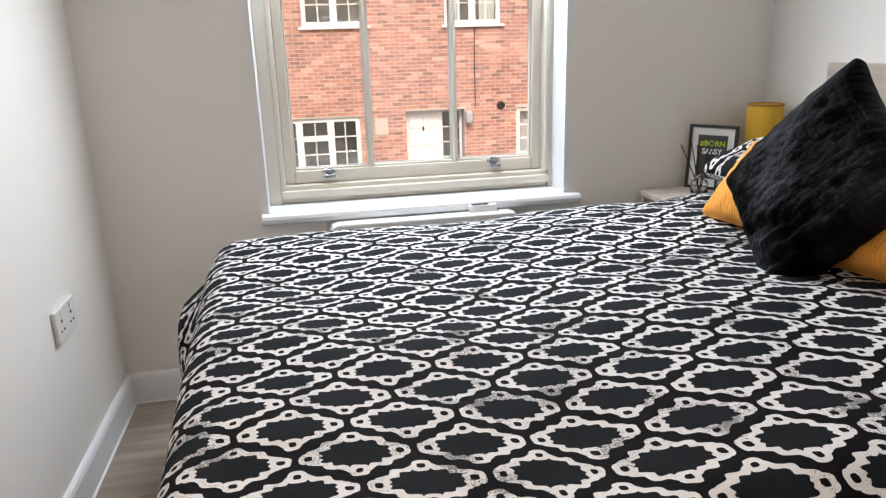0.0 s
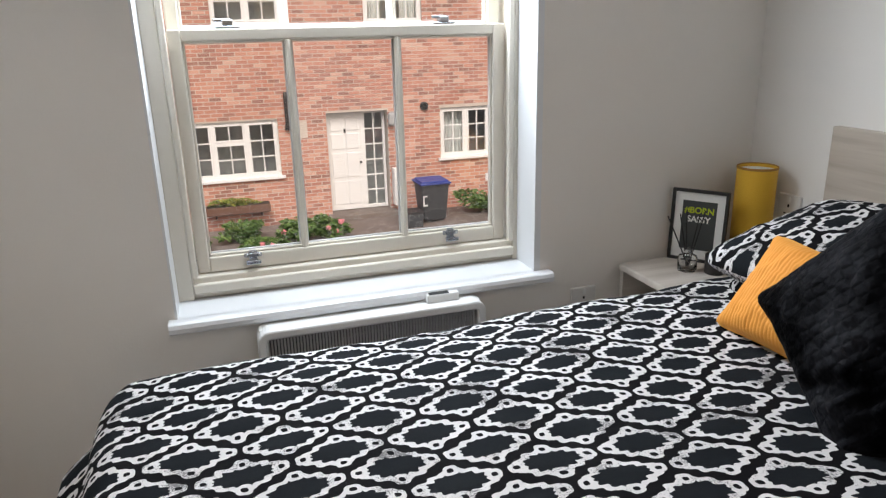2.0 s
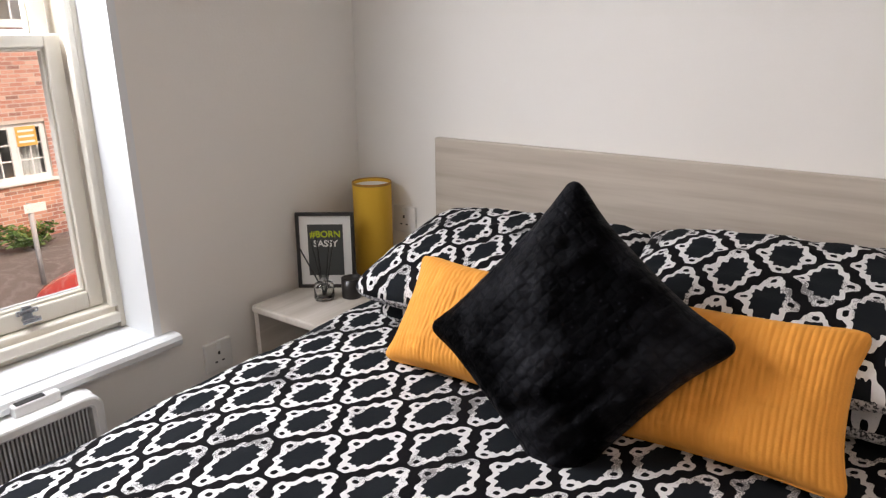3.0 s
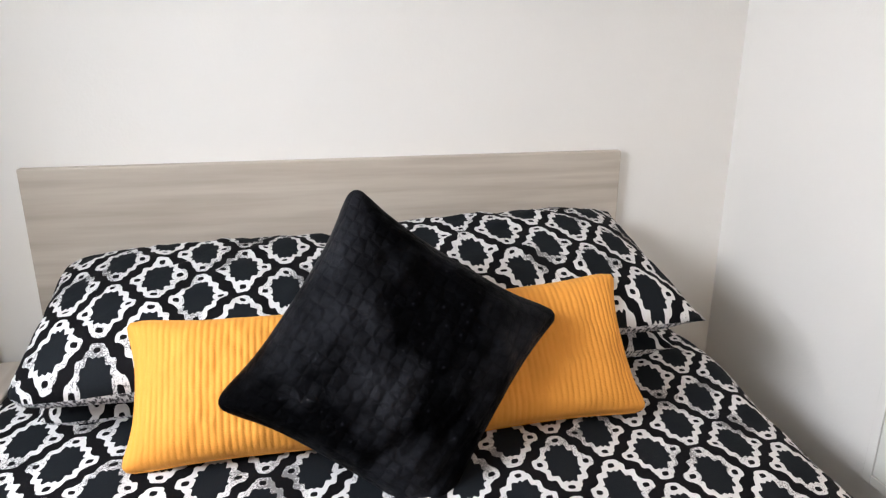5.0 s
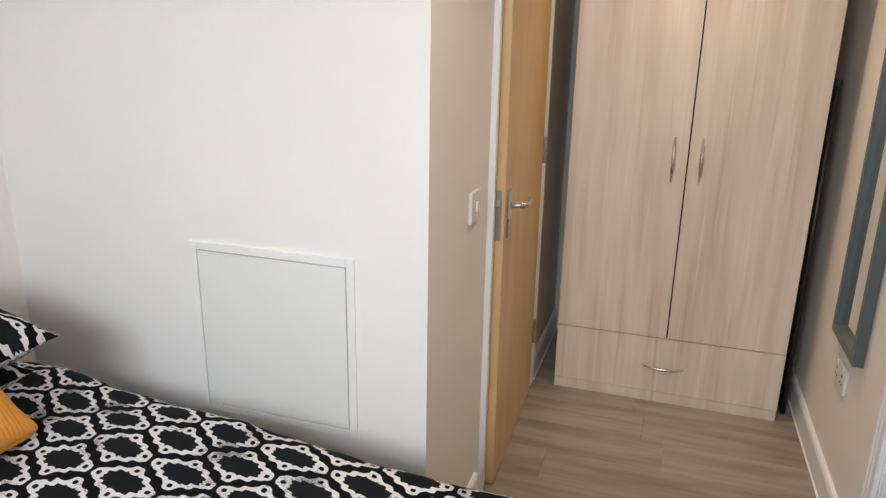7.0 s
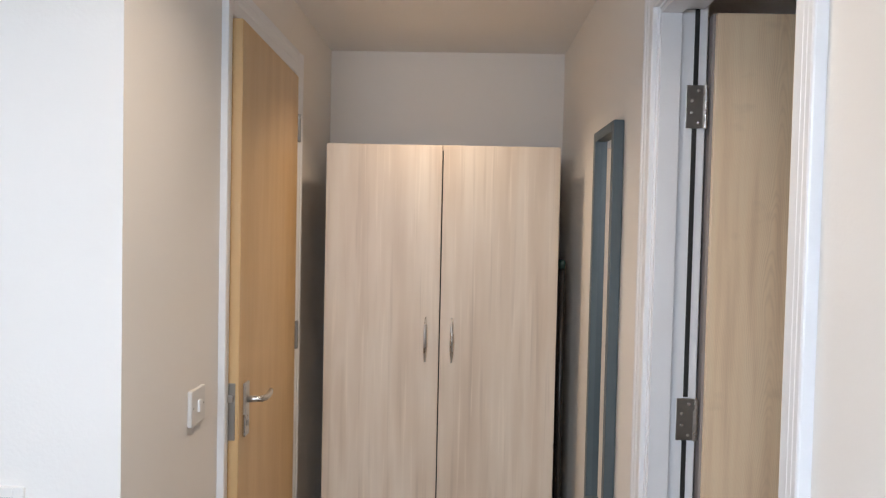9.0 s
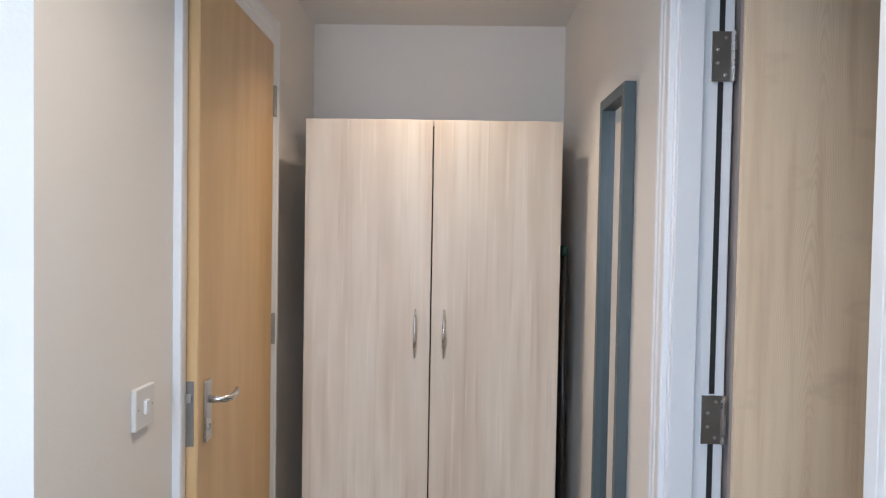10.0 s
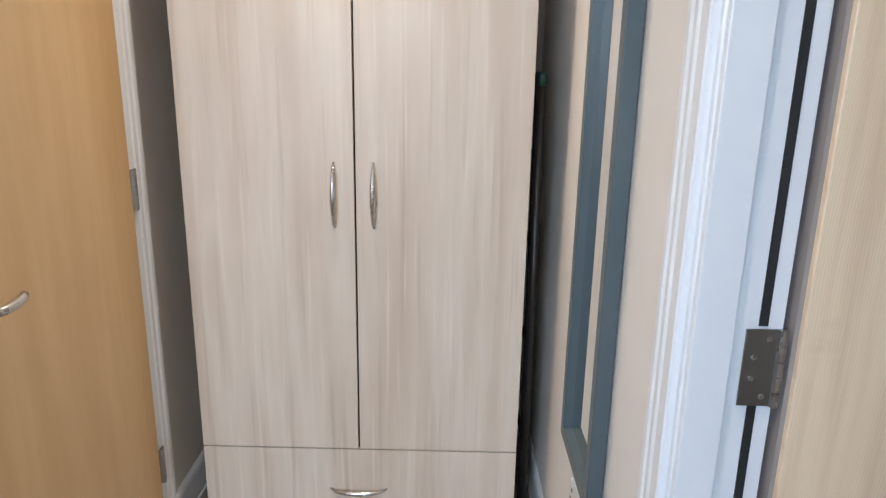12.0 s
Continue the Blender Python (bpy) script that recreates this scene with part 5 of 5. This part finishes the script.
def wheelie_bin():
    b = thing("wheelie_bin", (4.20, 15.1, GZ), "dark grey wheelie bin with a blue lid", "wheelie bin")
    bm = bmesh.new()
    lo, hi = (0.27, 0.26, 0.06), (0.34, 0.34, 0.86)
    rows = [[bm.verts.new((sx * r[0], sy * r[1], r[2])) for sx, sy in ((-1, -1), (1, -1), (1, 1), (-1, 1))] for r in (lo, hi)]
    for k in range(4):
        bm.faces.new((rows[0][k], rows[0][(k + 1) % 4], rows[1][(k + 1) % 4], rows[1][k]))
    bm.faces.new(rows[0][::-1])
    bm.faces.new(rows[1])
    bmesh.ops.bevel(bm, geom=bm.edges[:], offset=0.03, segments=2, affect='EDGES')
    part("body", bm, M_BIN, b)
    part("lid", block((-0.38, 0.38, -0.39, 0.38, 0.865, 0.90), (-0.33, 0.33, -0.33, 0.33, 0.90, 0.935), bevel=0.018, segments=2), M_BINLID, b, "blue plastic lid")
    part("rim", block((-0.355, 0.355, -0.355, 0.355, 0.82, 0.866), bevel=0.012), M_BIN, b)
    for sx in (-0.25, 0.25):
        wh = lathe([(0, -0.03), (0.09, -0.03), (0.10, -0.015), (0.10, 0.015), (0.09, 0.03), (0, 0.03)], 18)
        wh.transform(Matrix.Translation((sx, 0.24, 0.10)) @ pose(0, 0, 0, 0, 90, 0))
        part("wheel", wh, M_TYRE, b)
    part("number", block((-0.30, -0.27, -0.325, -0.295, 0.42, 0.62), (-0.30, -0.20, -0.325, -0.295, 0.40, 0.43), (-0.30, -0.20, -0.325, -0.295, 0.60, 0.63)), M_UPVC, b, "white painted number")
    b.scale = (0.86, 0.86, 0.93)


wheelie_bin()
low = thing("low_crate", (3.68, 14.85, GZ), "low dark crate standing beside the bin", "crate")
part("body", block((-0.2, 0.2, -0.2, 0.2, 0, 0.30), bevel=0.02), M_BIN, low)
part("rim", block((-0.22, 0.22, -0.22, 0.22, 0.27, 0.31), bevel=0.012), M_IRON, low)

post = thing("sign_post", (4.72, 13.2, GZ), "grey metal sign post at the kerb", "sign post")
part("pole", tube([(0, 0, 0), (0, 0, 1.30)], 0.038, 14), M_POST, post, "", True)
part("sign", block((-0.10, 0.22, -0.05, -0.038, 1.16, 1.30), bevel=0.004), M_UPVC, post, "small white sign")
note = thing("window_notice", (6.07, FY + 0.06, -0.42), "orange and white notice in the house window", "notice")
part("sheet", block((-0.18, 0.18, -0.03, -0.02, -0.18, 0.18)), M_NOTICE, note)
for z in (-0.10, 0.0, 0.10):
    part("line", block((-0.14, 0.14, -0.034, -0.03, z - 0.02, z + 0.02)), M_UPVC, note)


def red_car():
    c = thing("parked_car", (5.55, 10.4, GZ - 0.10), "glossy red parked car at the kerb", "car")
    prof = [(-1.95, 0.35), (-1.98, 0.62), (-1.85, 0.82), (-1.45, 0.95), (-0.95, 1.02), (-0.45, 1.38), (0.2, 1.48), (1.0, 1.42), (1.6, 1.05), (1.95, 0.98), (2.0, 0.4), (1.7, 0.22), (-1.7, 0.22)]
    bm = bmesh.new()
    rows = []
    for k in range(9):
        y = -0.82 + 1.64 * k / 8
        e = abs(2 * k / 8 - 1)
        s = 1 - 0.10 * e ** 3
        rows.append([bm.verts.new((x * (1 - 0.05 * e ** 3), y, 0.22 + (z - 0.22) * s)) for x, z in prof])
    n = len(prof)
    for a, b in zip(rows, rows[1:]):
        for k in range(n):
            bm.faces.new((a[k], a[(k + 1) % n], b[(k + 1) % n], b[k]))
    bm.faces.new(rows[0])
    bm.faces.new(rows[-1][::-1])
    body = part("body", bm, M_CARRED, c, "", True)
    sub = body.modifiers.new("round", 'SUBSURF')
    sub.levels, sub.render_levels = 2, 2
    for x in (-1.25, 1.25):
        for y in (-0.78, 0.78):
            wh = lathe([(0, -0.09), (0.28, -0.09), (0.31, -0.06), (0.31, 0.06), (0.28, 0.09), (0, 0.09)], 24)
            wh.transform(Matrix.Translation((x, y, 0.31)) @ pose(0, 0, 0, 90))
            w = part("wheel", wh, M_TYRE, c)
            rm = lathe([(0, -0.095), (0.19, -0.095), (0.20, 0.0), (0.19, 0.095), (0, 0.095)], 20)
            rm.transform(Matrix.Translation((x, y, 0.31)) @ pose(0, 0, 0, 90))
            part("rim", rm, M_POST, w)


red_car()


def brickwork():
    """Stretcher bricks over the house front: the nearest stretch as pieces, the rest joined."""
    rnd = random.Random(3)
    piece = solid("brick", block((-0.1045, 0.1045, -0.006, 0.004, -0.031, 0.031), bevel=0.002, segments=1), M_BRICK)
    verts, faces = [], []
    made = 0
    row, z = 0, GZ
    while z < 3.28:
        x = -2.5 + (0.1125 if row % 2 else 0)
        while x < 9.0:
            lo, hi = x - 0.1045, x + 0.1045
            for h in HOLES:
                if h[2] - 0.03 < z + 0.0325 < h[3] + 0.03 and lo < h[1] and hi > h[0]:
                    if lo < h[0]:
                        hi = h[0]
                    elif hi > h[1]:
                        lo = h[1]
                    else:
                        lo = hi
            if hi - lo > 0.03:
                dy = rnd.uniform(-0.002, 0.002)
                if hi - lo > 0.208 and 1.5 < x < 4.6 and -0.1 < z < 1.5 and made < 300:
                    ob = new("brick", piece)
                    ob.parent = front
                    ob.location = (x, dy, z + 0.0325 - GZ)
                    made += 1
                else:
                    k = len(verts)
                    y0, y1 = FY - 0.006 + dy, FY + 0.003
                    for yy, g in ((y1, 0.0), (y0, 0.002)):
                        verts += [(lo + g, yy, z + g), (hi - g, yy, z + g), (hi - g, yy, z + 0.062 - g), (lo + g, yy, z + 0.062 - g)]
                    faces += [(k + 4, k + 5, k + 6, k + 7), (k, k + 1, k + 5, k + 4), (k + 1, k + 2, k + 6, k + 5), (k + 2, k + 3, k + 7, k + 6), (k + 3, k, k + 4, k + 7)]
            x += 0.225
        z += 0.075
        row += 1
    me = bpy.data.meshes.new("brickwork")
    me.from_pydata([(a, b - FY, c - GZ) for a, b, c in verts], [], faces)
    me.materials.append(M_BRICKS)
    ob = new("brickwork", me)
    ob.parent = front
    tagged(ob, "", "", "", "stuff")


brickwork()
